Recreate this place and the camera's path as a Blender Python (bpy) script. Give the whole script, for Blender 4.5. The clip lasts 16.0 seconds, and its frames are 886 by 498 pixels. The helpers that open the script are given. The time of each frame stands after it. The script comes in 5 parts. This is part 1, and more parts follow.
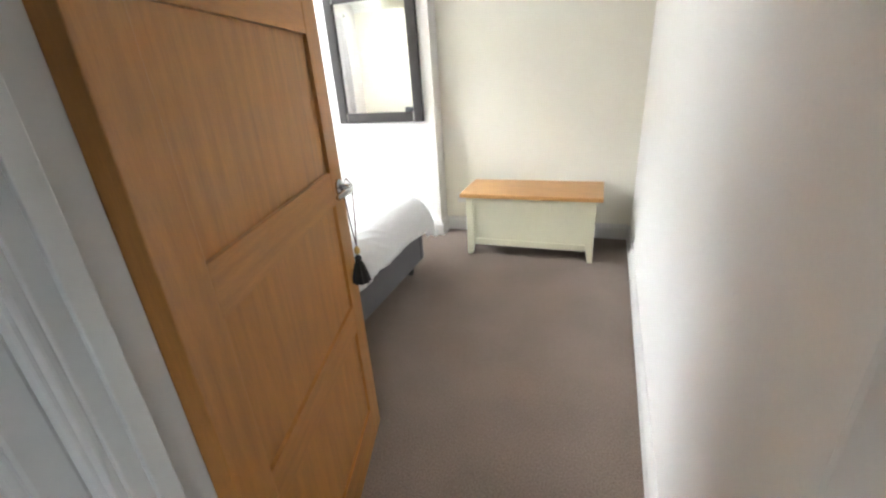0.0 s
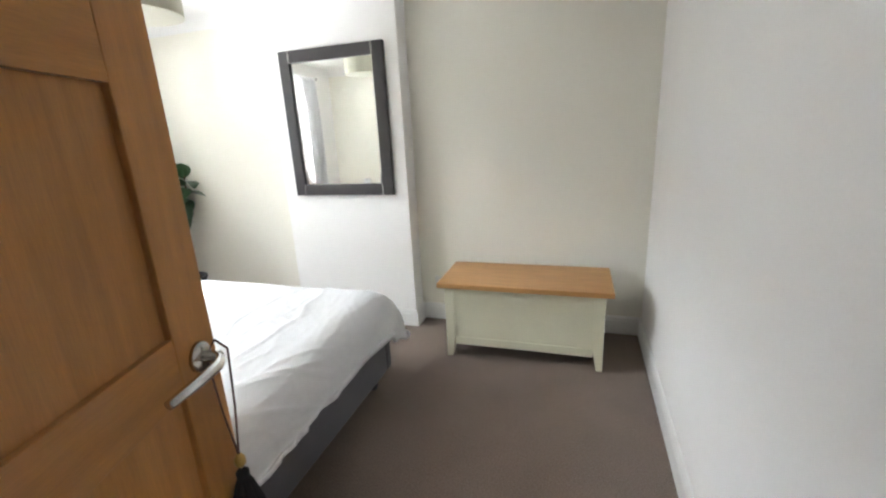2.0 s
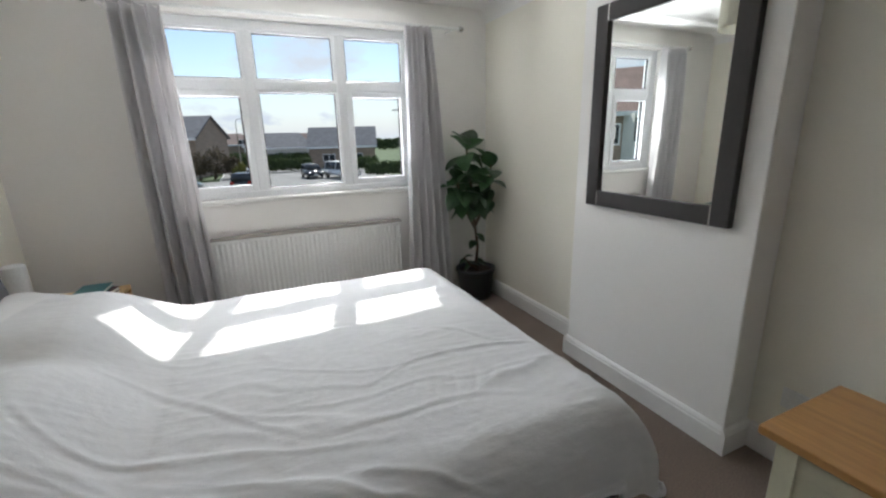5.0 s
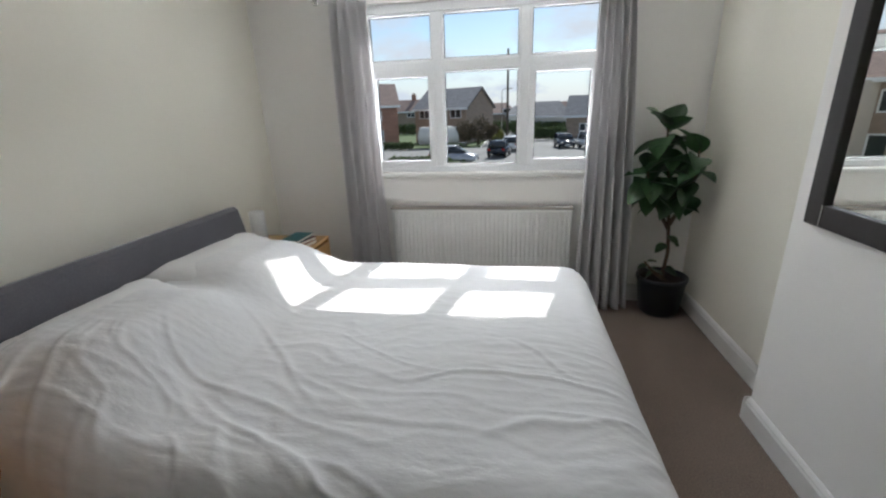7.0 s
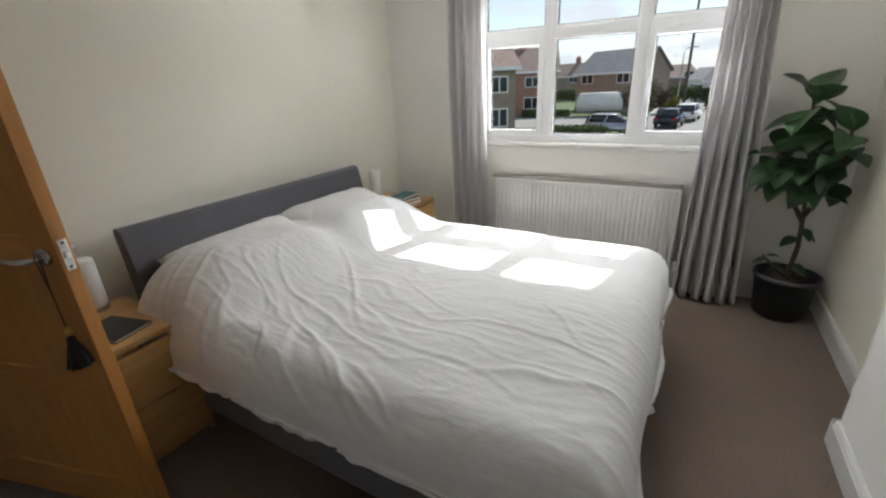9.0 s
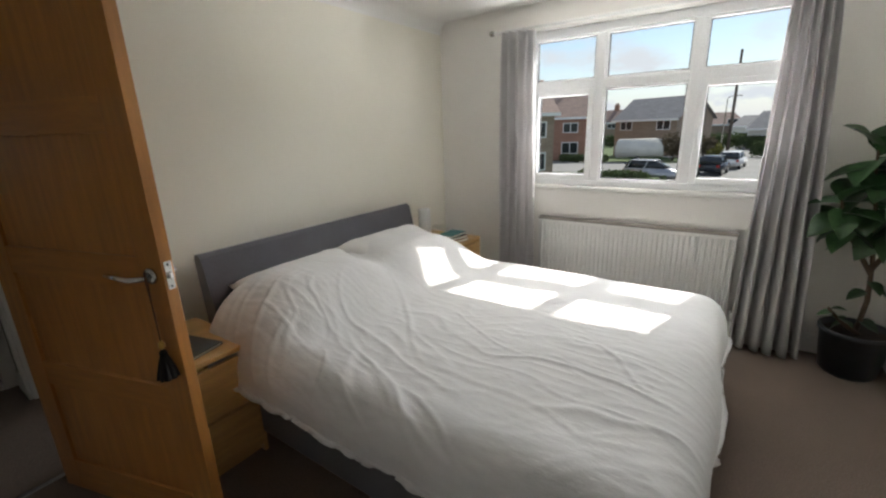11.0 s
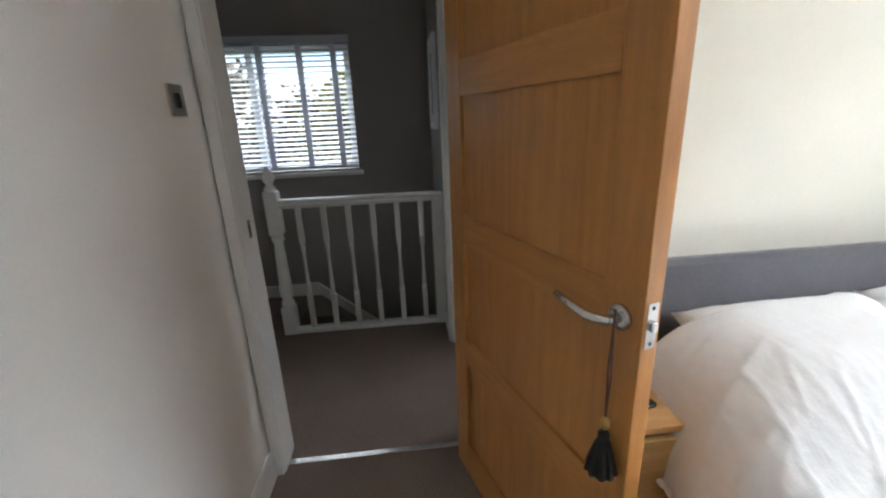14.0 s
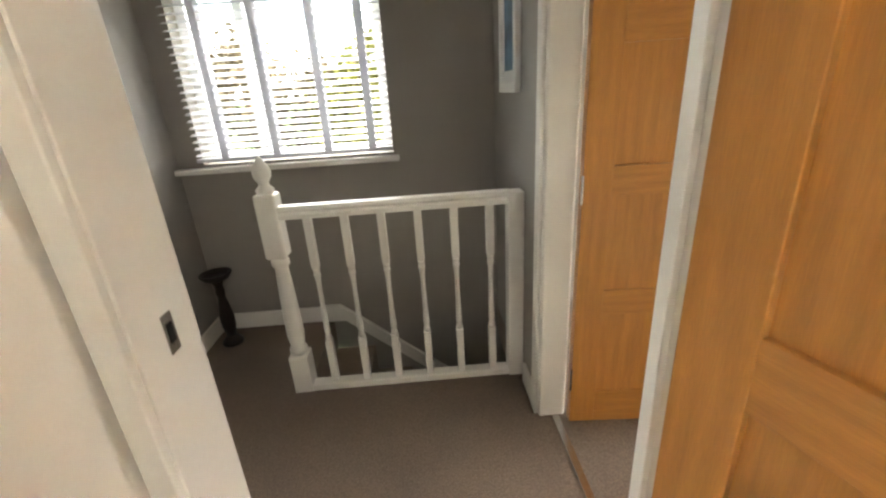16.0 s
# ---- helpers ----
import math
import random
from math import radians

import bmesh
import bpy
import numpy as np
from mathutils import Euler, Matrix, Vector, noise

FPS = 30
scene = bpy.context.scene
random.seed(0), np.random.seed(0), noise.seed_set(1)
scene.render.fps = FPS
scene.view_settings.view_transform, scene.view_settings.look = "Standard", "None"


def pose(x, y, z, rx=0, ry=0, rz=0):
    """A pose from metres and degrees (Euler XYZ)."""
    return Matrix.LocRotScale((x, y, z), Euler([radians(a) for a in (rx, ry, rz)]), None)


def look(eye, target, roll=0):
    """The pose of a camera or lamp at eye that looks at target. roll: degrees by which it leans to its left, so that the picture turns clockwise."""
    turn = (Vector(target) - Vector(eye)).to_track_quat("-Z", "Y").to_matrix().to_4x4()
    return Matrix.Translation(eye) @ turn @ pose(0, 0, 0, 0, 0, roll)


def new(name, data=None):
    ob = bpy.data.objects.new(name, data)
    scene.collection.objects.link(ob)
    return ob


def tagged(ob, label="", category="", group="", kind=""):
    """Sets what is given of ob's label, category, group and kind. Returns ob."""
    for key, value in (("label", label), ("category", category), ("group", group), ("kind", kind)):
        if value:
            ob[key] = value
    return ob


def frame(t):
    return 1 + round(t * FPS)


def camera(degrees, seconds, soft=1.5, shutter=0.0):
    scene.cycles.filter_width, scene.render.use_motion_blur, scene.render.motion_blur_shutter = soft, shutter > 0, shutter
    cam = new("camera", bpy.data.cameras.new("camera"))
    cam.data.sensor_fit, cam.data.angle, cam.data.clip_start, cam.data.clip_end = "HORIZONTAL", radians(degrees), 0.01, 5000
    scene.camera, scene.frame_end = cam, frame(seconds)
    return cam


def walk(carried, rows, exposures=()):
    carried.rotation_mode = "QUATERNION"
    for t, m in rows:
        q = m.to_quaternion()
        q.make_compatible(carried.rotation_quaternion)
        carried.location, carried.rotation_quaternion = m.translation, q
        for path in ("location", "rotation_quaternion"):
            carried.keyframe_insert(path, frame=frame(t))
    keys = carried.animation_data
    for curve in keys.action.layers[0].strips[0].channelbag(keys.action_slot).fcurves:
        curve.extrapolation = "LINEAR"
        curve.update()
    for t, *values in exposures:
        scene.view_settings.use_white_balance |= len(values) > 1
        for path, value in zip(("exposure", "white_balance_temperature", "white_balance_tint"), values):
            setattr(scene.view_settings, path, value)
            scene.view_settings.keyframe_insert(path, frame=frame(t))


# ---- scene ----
cam = camera(93.2, 16.0, soft=2.3)
PATH = [
    (0, (1.369, 2.559, 1.33), (0.706, 4.278, 0.553), -3.95),
    (0.5, (1.321, 2.64, 1.329), (0.834, 4.455, 0.645), -3.5),
    (1, (1.276, 2.816, 1.355), (0.861, 4.683, 0.772), -3.55),
    (1.5, (1.239, 2.992, 1.355), (0.797, 4.867, 0.816), -3.15),
    (2, (1.206, 3.176, 1.359), (0.611, 5.011, 0.829), -2.95),
    (2.5, (1.165, 3.349, 1.379), (0.327, 5.09, 0.865), -2.95),
    (3, (1.129, 3.506, 1.385), (0.026, 5.092, 0.867), -2.65),
    (3.5, (1.107, 3.664, 1.363), (-0.206, 5.088, 0.866), -2.3),
    (4, (1.085, 3.822, 1.346), (-0.408, 5.058, 0.851), -2.2),
    (4.2, (1.055, 3.878, 1.34), (-0.498, 5.036, 0.844), -2.0),
    (6.5, (0.982, 4.612, 1.392), (-0.928, 4.566, 0.799), -2.0),
    (7, (0.933, 4.73, 1.398), (-0.942, 4.414, 0.779), -2.0),
    (7.5, (0.931, 4.861, 1.407), (-0.868, 4.29, 0.748), -2.2),
    (8, (0.958, 5.007, 1.397), (-0.753, 4.243, 0.698), -2.4),
    (8.5, (0.991, 5.106, 1.392), (-0.644, 4.217, 0.66), -2.5),
    (8.7, (0.985, 5.138, 1.400), (-0.628, 4.214, 0.655), -2.8),
    (10.8, (1.094, 5.152, 1.431), (-0.481, 4.067, 0.846), -2.1),
    (11, (1.1, 5.094, 1.424), (-0.478, 3.993, 0.877), -1.8),
    (11.5, (1.084, 5.02, 1.417), (-0.389, 3.764, 0.915), -1.6),
    (12, (1.066, 4.912, 1.408), (-0.199, 3.446, 0.907), -1.5),
    (12.5, (1.054, 4.799, 1.4), (0.078, 3.134, 0.878), -1.6),
    (13, (1.053, 4.657, 1.405), (0.376, 2.858, 0.855), -1.8),
    (13.5, (1.038, 4.52, 1.393), (0.627, 2.649, 0.818), -2.0),
    (14, (1.0, 4.321, 1.384), (0.819, 2.421, 0.786), -2.3),
    (14.5, (0.981, 4.112, 1.387), (0.99, 2.208, 0.775), -2.4),
    (15, (1.051, 3.856, 1.373), (1.126, 1.962, 0.738), -2.9),
    (15.5, (1.107, 3.613, 1.376), (1.147, 1.735, 0.688), -3.7),
    (16, (1.153, 3.359, 1.346), (1.087, 1.491, 0.635), -3.7),
]
walk(cam, [(t, look(eye, target, roll)) for t, eye, target, roll in PATH],
     exposures=[(0, 2.4, 6250, 10), (1.5, 1.9, 6150, 10), (2.5, 1.4, 6150, 10), (3, 1.15, 6300, 10), (3.5, 0.6, 6250, 10), (4, 0.35, 6200, 10), (7, 0.15, 6150, 10),
                (8.5, 0.4, 6350, 10), (11, 0.25, 6600, 10), (12.2, 0.15, 6400, 10), (13.2, 0.9, 6250, 10), (14.5, 2.2, 6000, 10), (15.2, 3.1, 6800, 10), (16, 3.3, 7600, 10)])

# ---- world and sun ----
SUN_FROM = Vector((-1.095, 0.275, 1.0)).normalized()
world = bpy.data.worlds.new("world")
scene.world = world
world.use_nodes = True
wn, wl = world.node_tree.nodes, world.node_tree.links
sky = wn.new("ShaderNodeTexSky")
sky.sky_type, sky.sun_disc = "NISHITA", False
sky.dust_density, sky.air_density = 0.3, 1.0
sky.sun_elevation = math.asin(SUN_FROM.z)
sky.sun_rotation = math.atan2(SUN_FROM.x, SUN_FROM.y)
# broken cloud over the sky
wtc, wmap = wn.new("ShaderNodeTexCoord"), wn.new("ShaderNodeMapping")
wmap.inputs["Scale"].default_value = (1.0, 1.0, 2.6)
wmap.inputs["Location"].default_value = (0.3, 0.1, 0.0)
wno = wn.new("ShaderNodeTexNoise")
wno.inputs["Scale"].default_value, wno.inputs["Detail"].default_value, wno.inputs["Roughness"].default_value = 3.2, 7.0, 0.55
wr = wn.new("ShaderNodeValToRGB")
wr.color_ramp.elements[0].position, wr.color_ramp.elements[1].position = 0.47, 0.62
wmix = wn.new("ShaderNodeMix")
wmix.data_type = "RGBA"
wmix.inputs["B"].default_value = (5.8, 6.15, 6.7, 1)
wl.new(wtc.outputs["Generated"], wmap.inputs["Vector"])
wl.new(wmap.outputs["Vector"], wno.inputs["Vector"])
wl.new(wno.outputs["Fac"], wr.inputs["Fac"])
wsep, whz, wmx = wn.new("ShaderNodeSeparateXYZ"), wn.new("ShaderNodeMapRange"), wn.new("ShaderNodeMath")
whz.inputs["From Min"].default_value, whz.inputs["From Max"].default_value = 0.0, 0.16
whz.inputs["To Min"].default_value, whz.inputs["To Max"].default_value = 0.95, 0.0
wmx.operation = "MAXIMUM"
wl.new(wtc.outputs["Generated"], wsep.inputs[0])
wl.new(wsep.outputs["Z"], whz.inputs["Value"])
wl.new(whz.outputs["Result"], wmx.inputs[0])
wl.new(wr.outputs["Color"], wmx.inputs[1])
wl.new(wmx.outputs[0], wmix.inputs["Factor"])
wl.new(sky.outputs["Color"], wmix.inputs["A"])
wl.new(wmix.outputs["Result"], wn["Background"].inputs["Color"])
wn["Background"].inputs["Strength"].default_value = 0.108

sun = new("sun", bpy.data.lights.new("sun", "SUN"))
sun.data.energy, sun.data.angle, sun.data.color = 5.0, radians(0.6), (1.0, 0.95, 0.87)
sun.matrix_world = look(SUN_FROM * 30, (0, 0, 0))


def window_fill(at, towards, wide, high, watts, colour):
    """Adds an area lamp before a window, in place of daylight from outside."""
    ob = new("daylight_fill", bpy.data.lights.new("daylight_fill", "AREA"))
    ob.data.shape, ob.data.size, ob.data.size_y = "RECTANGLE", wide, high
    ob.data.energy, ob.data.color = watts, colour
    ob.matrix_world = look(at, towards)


# added lamp above the view, standing in for the high sky
window_fill((-5.0, 4.0, 3.25), (0.0, 4.0, 3.25), 8.0, 0.96, 240, (0.95, 0.975, 1.0))
# added fill lamp below the window, standing in for bounce off sunlit ground
window_fill((-3.7, 4.5, 0.10), (0.0, 4.5, 1.9), 5.0, 0.9, 320, (0.98, 0.985, 1.0))
# added lamp outside the landing window, also in place of the high sky
window_fill((1.65, -2.5, 4.2), (1.65, 1.0, 4.2), 5.0, 3.0, 170, (0.97, 0.985, 1.0))


# ---- materials ----
def mat(name, col, rough=0.6, metal=0.0, var=0.08, scale=3.0, fine=90.0, fvar=0.05, bump=0.1, bdist=0.002, stretch=(1, 1, 1), island=0.0, spec=0.5, sheen=0.0, trans=0.0):
    m = bpy.data.materials.new(name)
    m.use_nodes = True
    n, l = m.node_tree.nodes, m.node_tree.links
    b = n["Principled BSDF"]
    b.inputs["Roughness"].default_value, b.inputs["Metallic"].default_value = rough, metal
    b.inputs["Specular IOR Level"].default_value = spec
    b.inputs["Sheen Weight"].default_value = sheen
    tc, mp = n.new("ShaderNodeTexCoord"), n.new("ShaderNodeMapping")
    mp.inputs["Scale"].default_value = stretch
    l.new(tc.outputs["Object"], mp.inputs["Vector"])
    big, small = n.new("ShaderNodeTexNoise"), n.new("ShaderNodeTexNoise")
    for t, s, d in ((big, scale, 4.0), (small, fine, 3.0)):
        t.inputs["Scale"].default_value, t.inputs["Detail"].default_value = s, d
        l.new(mp.outputs["Vector"], t.inputs["Vector"])
    val = None
    for t, v in ((big, var), (small, fvar)):
        r = n.new("ShaderNodeMapRange")
        r.inputs["From Min"].default_value, r.inputs["From Max"].default_value = 0.3, 0.7
        r.inputs["To Min"].default_value, r.inputs["To Max"].default_value = 1 - v, 1 + v
        l.new(t.outputs["Fac"], r.inputs["Value"])
        if val is None:
            val = r.outputs["Result"]
        else:
            mu = n.new("ShaderNodeMath")
            mu.operation = "MULTIPLY"
            l.new(val, mu.inputs[0])
            l.new(r.outputs["Result"], mu.inputs[1])
            val = mu.outputs[0]
    if island:
        oi, r = n.new("ShaderNodeObjectInfo"), n.new("ShaderNodeMapRange")
        r.inputs["To Min"].default_value, r.inputs["To Max"].default_value = 1 - island, 1 + island
        l.new(oi.outputs["Random"], r.inputs["Value"])
        mu = n.new("ShaderNodeMath")
        mu.operation = "MULTIPLY"
        l.new(val, mu.inputs[0])
        l.new(r.outputs["Result"], mu.inputs[1])
        val = mu.outputs[0]
    hsv = n.new("ShaderNodeHueSaturation")
    hsv.inputs["Color"].default_value = (*col, 1)
    l.new(val, hsv.inputs["Value"])
    l.new(hsv.outputs["Color"], b.inputs["Base Color"])
    if bump:
        bp = n.new("ShaderNodeBump")
        bp.inputs["Strength"].default_value, bp.inputs["Distance"].default_value = bump, bdist
        l.new(small.outputs["Fac"], bp.inputs["Height"])
        l.new(bp.outputs["Normal"], b.inputs["Normal"])
    if trans:
        tr, mx = n.new("ShaderNodeBsdfTranslucent"), n.new("ShaderNodeMixShader")
        l.new(hsv.outputs["Color"], tr.inputs["Color"])
        mx.inputs["Fac"].default_value = trans
        l.new(b.outputs[0], mx.inputs[1])
        l.new(tr.outputs[0], mx.inputs[2])
        l.new(mx.outputs[0], n["Material Output"].inputs["Surface"])
    return m


def oak(name, stretch, col=(0.46, 0.20, 0.05)):
    """Oak veneer, its grain along the axis that stretch shortens."""
    return mat(name, col, rough=0.38, var=0.13, scale=5.0, fine=55.0, fvar=0.07, bump=0.06, bdist=0.001, stretch=stretch)


def glass_mat():
    m = bpy.data.materials.new("glass")
    m.use_nodes = True
    b = m.node_tree.nodes["Principled BSDF"]
    b.inputs["Base Color"].default_value = (0.98, 1, 0.99, 1)
    b.inputs["Roughness"].default_value, b.inputs["Transmission Weight"].default_value, b.inputs["IOR"].default_value = 0.0, 1.0, 1.05
    return m


M_CREAM = mat("cream_wall_paint", (0.85, 0.82, 0.72), 0.85, var=0.015, scale=1.5, fine=160, fvar=0.01, bump=0.12, bdist=0.001)
M_WHITEWALL = mat("white_wall_paint", (0.87, 0.85, 0.815), 0.85, var=0.015, scale=1.5, fine=160, fvar=0.01, bump=0.12, bdist=0.001)
M_GREY = mat("grey_wall_paint", (0.33, 0.31, 0.285), 0.85, var=0.03, scale=1.5, fine=160, fvar=0.01, bump=0.12, bdist=0.001)
M_CEIL = mat("ceiling_paint", (0.86, 0.85, 0.82), 0.9, var=0.015, scale=1.2, fine=120, fvar=0.01, bump=0.15, bdist=0.001)
M_GLOSS = mat("white_gloss_paint", (0.80, 0.79, 0.76), 0.3, var=0.02, scale=2, fine=60, fvar=0.01, bump=0.04)
M_PVC = mat("white_upvc", (0.82, 0.83, 0.84), 0.3, var=0.01, scale=2, bump=0.0)
M_CARPET = mat("taupe_loop_carpet", (0.20, 0.15, 0.118), 0.98, var=0.10, scale=2.5, fine=170, fvar=0.35, bump=0.9, bdist=0.006, spec=0.1, sheen=0.2)
M_OAK_V = oak("oak_upright_grain", (9, 9, 0.7))
M_OAK_H = oak("oak_level_grain", (9, 0.7, 9))
M_OAK_X = oak("oak_lid_grain", (0.7, 9, 9), (0.50, 0.27, 0.10))
M_BEECH = oak("pale_oak_veneer", (0.8, 7, 7), (0.52, 0.31, 0.12))
M_CHESTPAINT = mat("cream_chest_paint", (0.70, 0.67, 0.50), 0.5, var=0.03, scale=4, fine=80, fvar=0.02, bump=0.05)
M_LINEN = mat("white_cotton", (0.74, 0.735, 0.735), 0.95, var=0.02, scale=4, fine=38, fvar=0.02, bump=0.4, bdist=0.006, stretch=(1, 0.45, 1), sheen=0.2)
M_PILLOW = mat("white_pillow_cotton", (0.77, 0.76, 0.75), 0.95, var=0.02, scale=6, fine=260, fvar=0.03, bump=0.25, bdist=0.001)
M_UPHOL = mat("grey_upholstery", (0.115, 0.112, 0.125), 0.95, var=0.06, scale=5, fine=300, fvar=0.22, bump=0.4, bdist=0.001, sheen=0.3)
M_CURTAIN = mat("grey_curtain_cloth", (0.70, 0.685, 0.685), 0.95, var=0.02, scale=4, fine=300, fvar=0.05, bump=0.2, bdist=0.001, trans=0.4)
M_MIRFRAME = mat("dark_brown_mirror_frame", (0.032, 0.027, 0.026), 0.5, var=0.12, scale=5, fine=60, fvar=0.1, bump=0.1, stretch=(4, 4, 1))
M_MIRROR = mat("mirror_silver", (0.93, 0.95, 0.93), 0.01, metal=1.0, var=0.0, fvar=0.0, bump=0.0)
M_STEEL = mat("brushed_steel", (0.55, 0.54, 0.52), 0.25, metal=1.0, var=0.04, scale=12, fine=200, fvar=0.06, bump=0.05, bdist=0.0005)
M_CHROME = mat("chrome", (0.7, 0.7, 0.7), 0.12, metal=1.0, var=0.02, bump=0.0)
M_BLACK = mat("black_thread", (0.012, 0.011, 0.012), 0.85, var=0.1, scale=20, fine=300, fvar=0.3, bump=0.5)
M_BLACKPL = mat("black_plastic", (0.015, 0.016, 0.018), 0.45, var=0.1, scale=8, fine=120, fvar=0.1, bump=0.1)
M_BROWNCORD = mat("brown_cord", (0.08, 0.03, 0.02), 0.8, bump=0.2)
M_BRASS = mat("brass", (0.5, 0.33, 0.1), 0.3, metal=1.0, bump=0.0)
M_POT = mat("dark_glazed_pot", (0.018, 0.022, 0.03), 0.35, var=0.15, scale=6, fine=60, fvar=0.1, bump=0.1)
M_SOIL = mat("dark_soil", (0.03, 0.02, 0.014), 1.0, var=0.3, scale=12, fine=80, fvar=0.4, bump=1.0, bdist=0.01)
M_LEAF = mat("rubber_plant_leaf", (0.035, 0.085, 0.03), 0.3, var=0.25, scale=9, fine=60, fvar=0.12, bump=0.1, island=0.35)
M_STEM = mat("brown_plant_stem", (0.11, 0.07, 0.045), 0.8, var=0.2, scale=20, fine=90, fvar=0.2, bump=0.4)
M_RAD = mat("white_radiator_enamel", (0.80, 0.80, 0.78), 0.35, var=0.01, bump=0.0)
M_RADTOP = mat("grey_radiator_top", (0.30, 0.27, 0.24), 0.5, bump=0.0)
M_SHADE = mat("cream_lampshade", (0.62, 0.6, 0.5), 0.9, var=0.03, scale=6, fine=220, fvar=0.04, bump=0.2, trans=0.3)
M_DARKWOOD = mat("dark_carved_wood", (0.035, 0.022, 0.016), 0.45, var=0.2, scale=8, fine=60, fvar=0.15, bump=0.2, stretch=(5, 5, 1))
M_PLASTIC = mat("white_plastic", (0.78, 0.78, 0.76), 0.35, var=0.01, bump=0.0)
M_BLIND = mat("white_blind_slat", (0.72, 0.74, 0.78), 0.5, var=0.02, scale=6, bump=0.02, trans=0.15)
M_TAPE = mat("pale_blind_tape", (0.80, 0.81, 0.86), 0.9, var=0.03, fine=200, bump=0.1, trans=0.3)
M_GLASS = glass_mat()
M_RUBBER = mat("black_gasket", (0.02, 0.02, 0.022), 0.6, bump=0.0)


# ---- mesh helpers ----
def box(bm, x0, x1, y0, y1, z0, z1, bevel=0.0, seg=2):
    got = bmesh.ops.create_cube(bm, size=1)["verts"]
    for v in got:
        v.co = Vector((x0 + (v.co.x + 0.5) * (x1 - x0), y0 + (v.co.y + 0.5) * (y1 - y0), z0 + (v.co.z + 0.5) * (z1 - z0)))
    if bevel:
        edges = list({e for v in got for e in v.link_edges})
        bmesh.ops.bevel(bm, geom=edges, offset=bevel, segments=seg, affect="EDGES", profile=0.5)
    return bm


def cube(x0, x1, y0, y1, z0, z1, bevel=0.0, seg=2):
    return box(bmesh.new(), x0, x1, y0, y1, z0, z1, bevel, seg)


def spin(profile, steps=20, m=None):
    """A turned body round z from (radius, height) pairs."""
    bm = bmesh.new()
    rings = []
    for r, z in profile:
        rings.append([bm.verts.new((r * math.cos(2 * math.pi * k / steps), r * math.sin(2 * math.pi * k / steps), z)) for k in range(steps)])
    for a, b in zip(rings, rings[1:]):
        for k in range(steps):
            bm.faces.new((a[k], a[(k + 1) % steps], b[(k + 1) % steps], b[k]))
    bm.faces.new(rings[0][::-1])
    bm.faces.new(rings[-1])
    if m is not None:
        bm.transform(m)
    return bm


def tube(points, radii, steps=10):
    """A round bar along points."""
    bm = bmesh.new()
    pts = [Vector(p) for p in points]
    if not hasattr(radii, "__len__"):
        radii = [radii] * len(pts)
    rings = []
    for i, p in enumerate(pts):
        d = (pts[min(i + 1, len(pts) - 1)] - pts[max(i - 1, 0)]).normalized()
        side = d.cross(Vector((0, 0, 1)) if abs(d.z) < 0.9 else Vector((0, 1, 0))).normalized()
        up = side.cross(d)
        rings.append([bm.verts.new(p + radii[i] * (math.cos(2 * math.pi * k / steps) * side + math.sin(2 * math.pi * k / steps) * up)) for k in range(steps)])
    for a, b in zip(rings, rings[1:]):
        for k in range(steps):
            bm.faces.new((a[k], a[(k + 1) % steps], b[(k + 1) % steps], b[k]))
    bm.faces.new(rings[0][::-1])
    bm.faces.new(rings[-1])
    return bm


def prism(outline, y0, y1):
    """An (x, z) outline drawn out along y."""
    bm = bmesh.new()
    a = [bm.verts.new((x, y0, z)) for x, z in outline]
    b = [bm.verts.new((x, y1, z)) for x, z in outline]
    n = len(a)
    for k in range(n):
        bm.faces.new((a[k], a[(k + 1) % n], b[(k + 1) % n], b[k]))
    bm.faces.new(a[::-1])
    bm.faces.new(b)
    return bm


def mesh_of(name, bm, material, smooth=False):
    bmesh.ops.recalc_face_normals(bm, faces=bm.faces)
    me = bpy.data.meshes.new(name)
    bm.to_mesh(me)
    bm.free()
    me.materials.append(material)
    if smooth:
        me.shade_smooth()
    return me


def part(name, bm, material, parent, label="", smooth=False):
    ob = new(name, mesh_of(name, bm, material, smooth))
    ob.parent = parent
    return tagged(ob, label)


def thing(name, label, category, at=(0, 0, 0), rz=0.0, group=""):
    ob = new(name)
    ob.empty_display_size = 0.1
    ob.matrix_basis = pose(*at, 0, 0, rz)
    return tagged(ob, label, category, group)


def whole(name, bm, material, label, category, kind="", smooth=False, at=(0, 0, 0), rz=0.0):
    ob = new(name, mesh_of(name, bm, material, smooth))
    ob.matrix_basis = pose(*at, 0, 0, rz)
    return tagged(ob, label, category, "", kind)


def setting(name, bm, material, label, category, parent=None):
    ob = whole(name, bm, material, label, category, "structure")
    ob.parent = parent
    return ob


def thick(ob, t):
    m = ob.modifiers.new("thickness", "SOLIDIFY")
    m.thickness, m.offset, m.use_even_offset = t, -1.0, False
    return ob


# ---- the shell ----
H = 2.30                       # ceiling
XW, XR = -2.16, 1.65           # window wall and blank wall
YD, YF, YB = 2.86, 5.98, 5.82  # door wall, far wall, chimney breast
BX0, BX1 = -0.86, 0.12         # the breast's sides
DYH = 2.785                    # landing face of the wall on the hinge side
DX0, DX1, DY0 = 0.80, 1.553, 2.73   # doorway, and the landing side of its wall
DH = 2.03
LX0, LX1, LY0 = 0.735, 2.50, 0.95     # landing walls
WY0, WY1, WZ0, WZ1 = 3.635, 5.38, 0.975, 2.11  # bedroom window
VX0, VX1, VZ0, VZ1 = 1.31, 2.36, 1.035, 1.93   # landing window

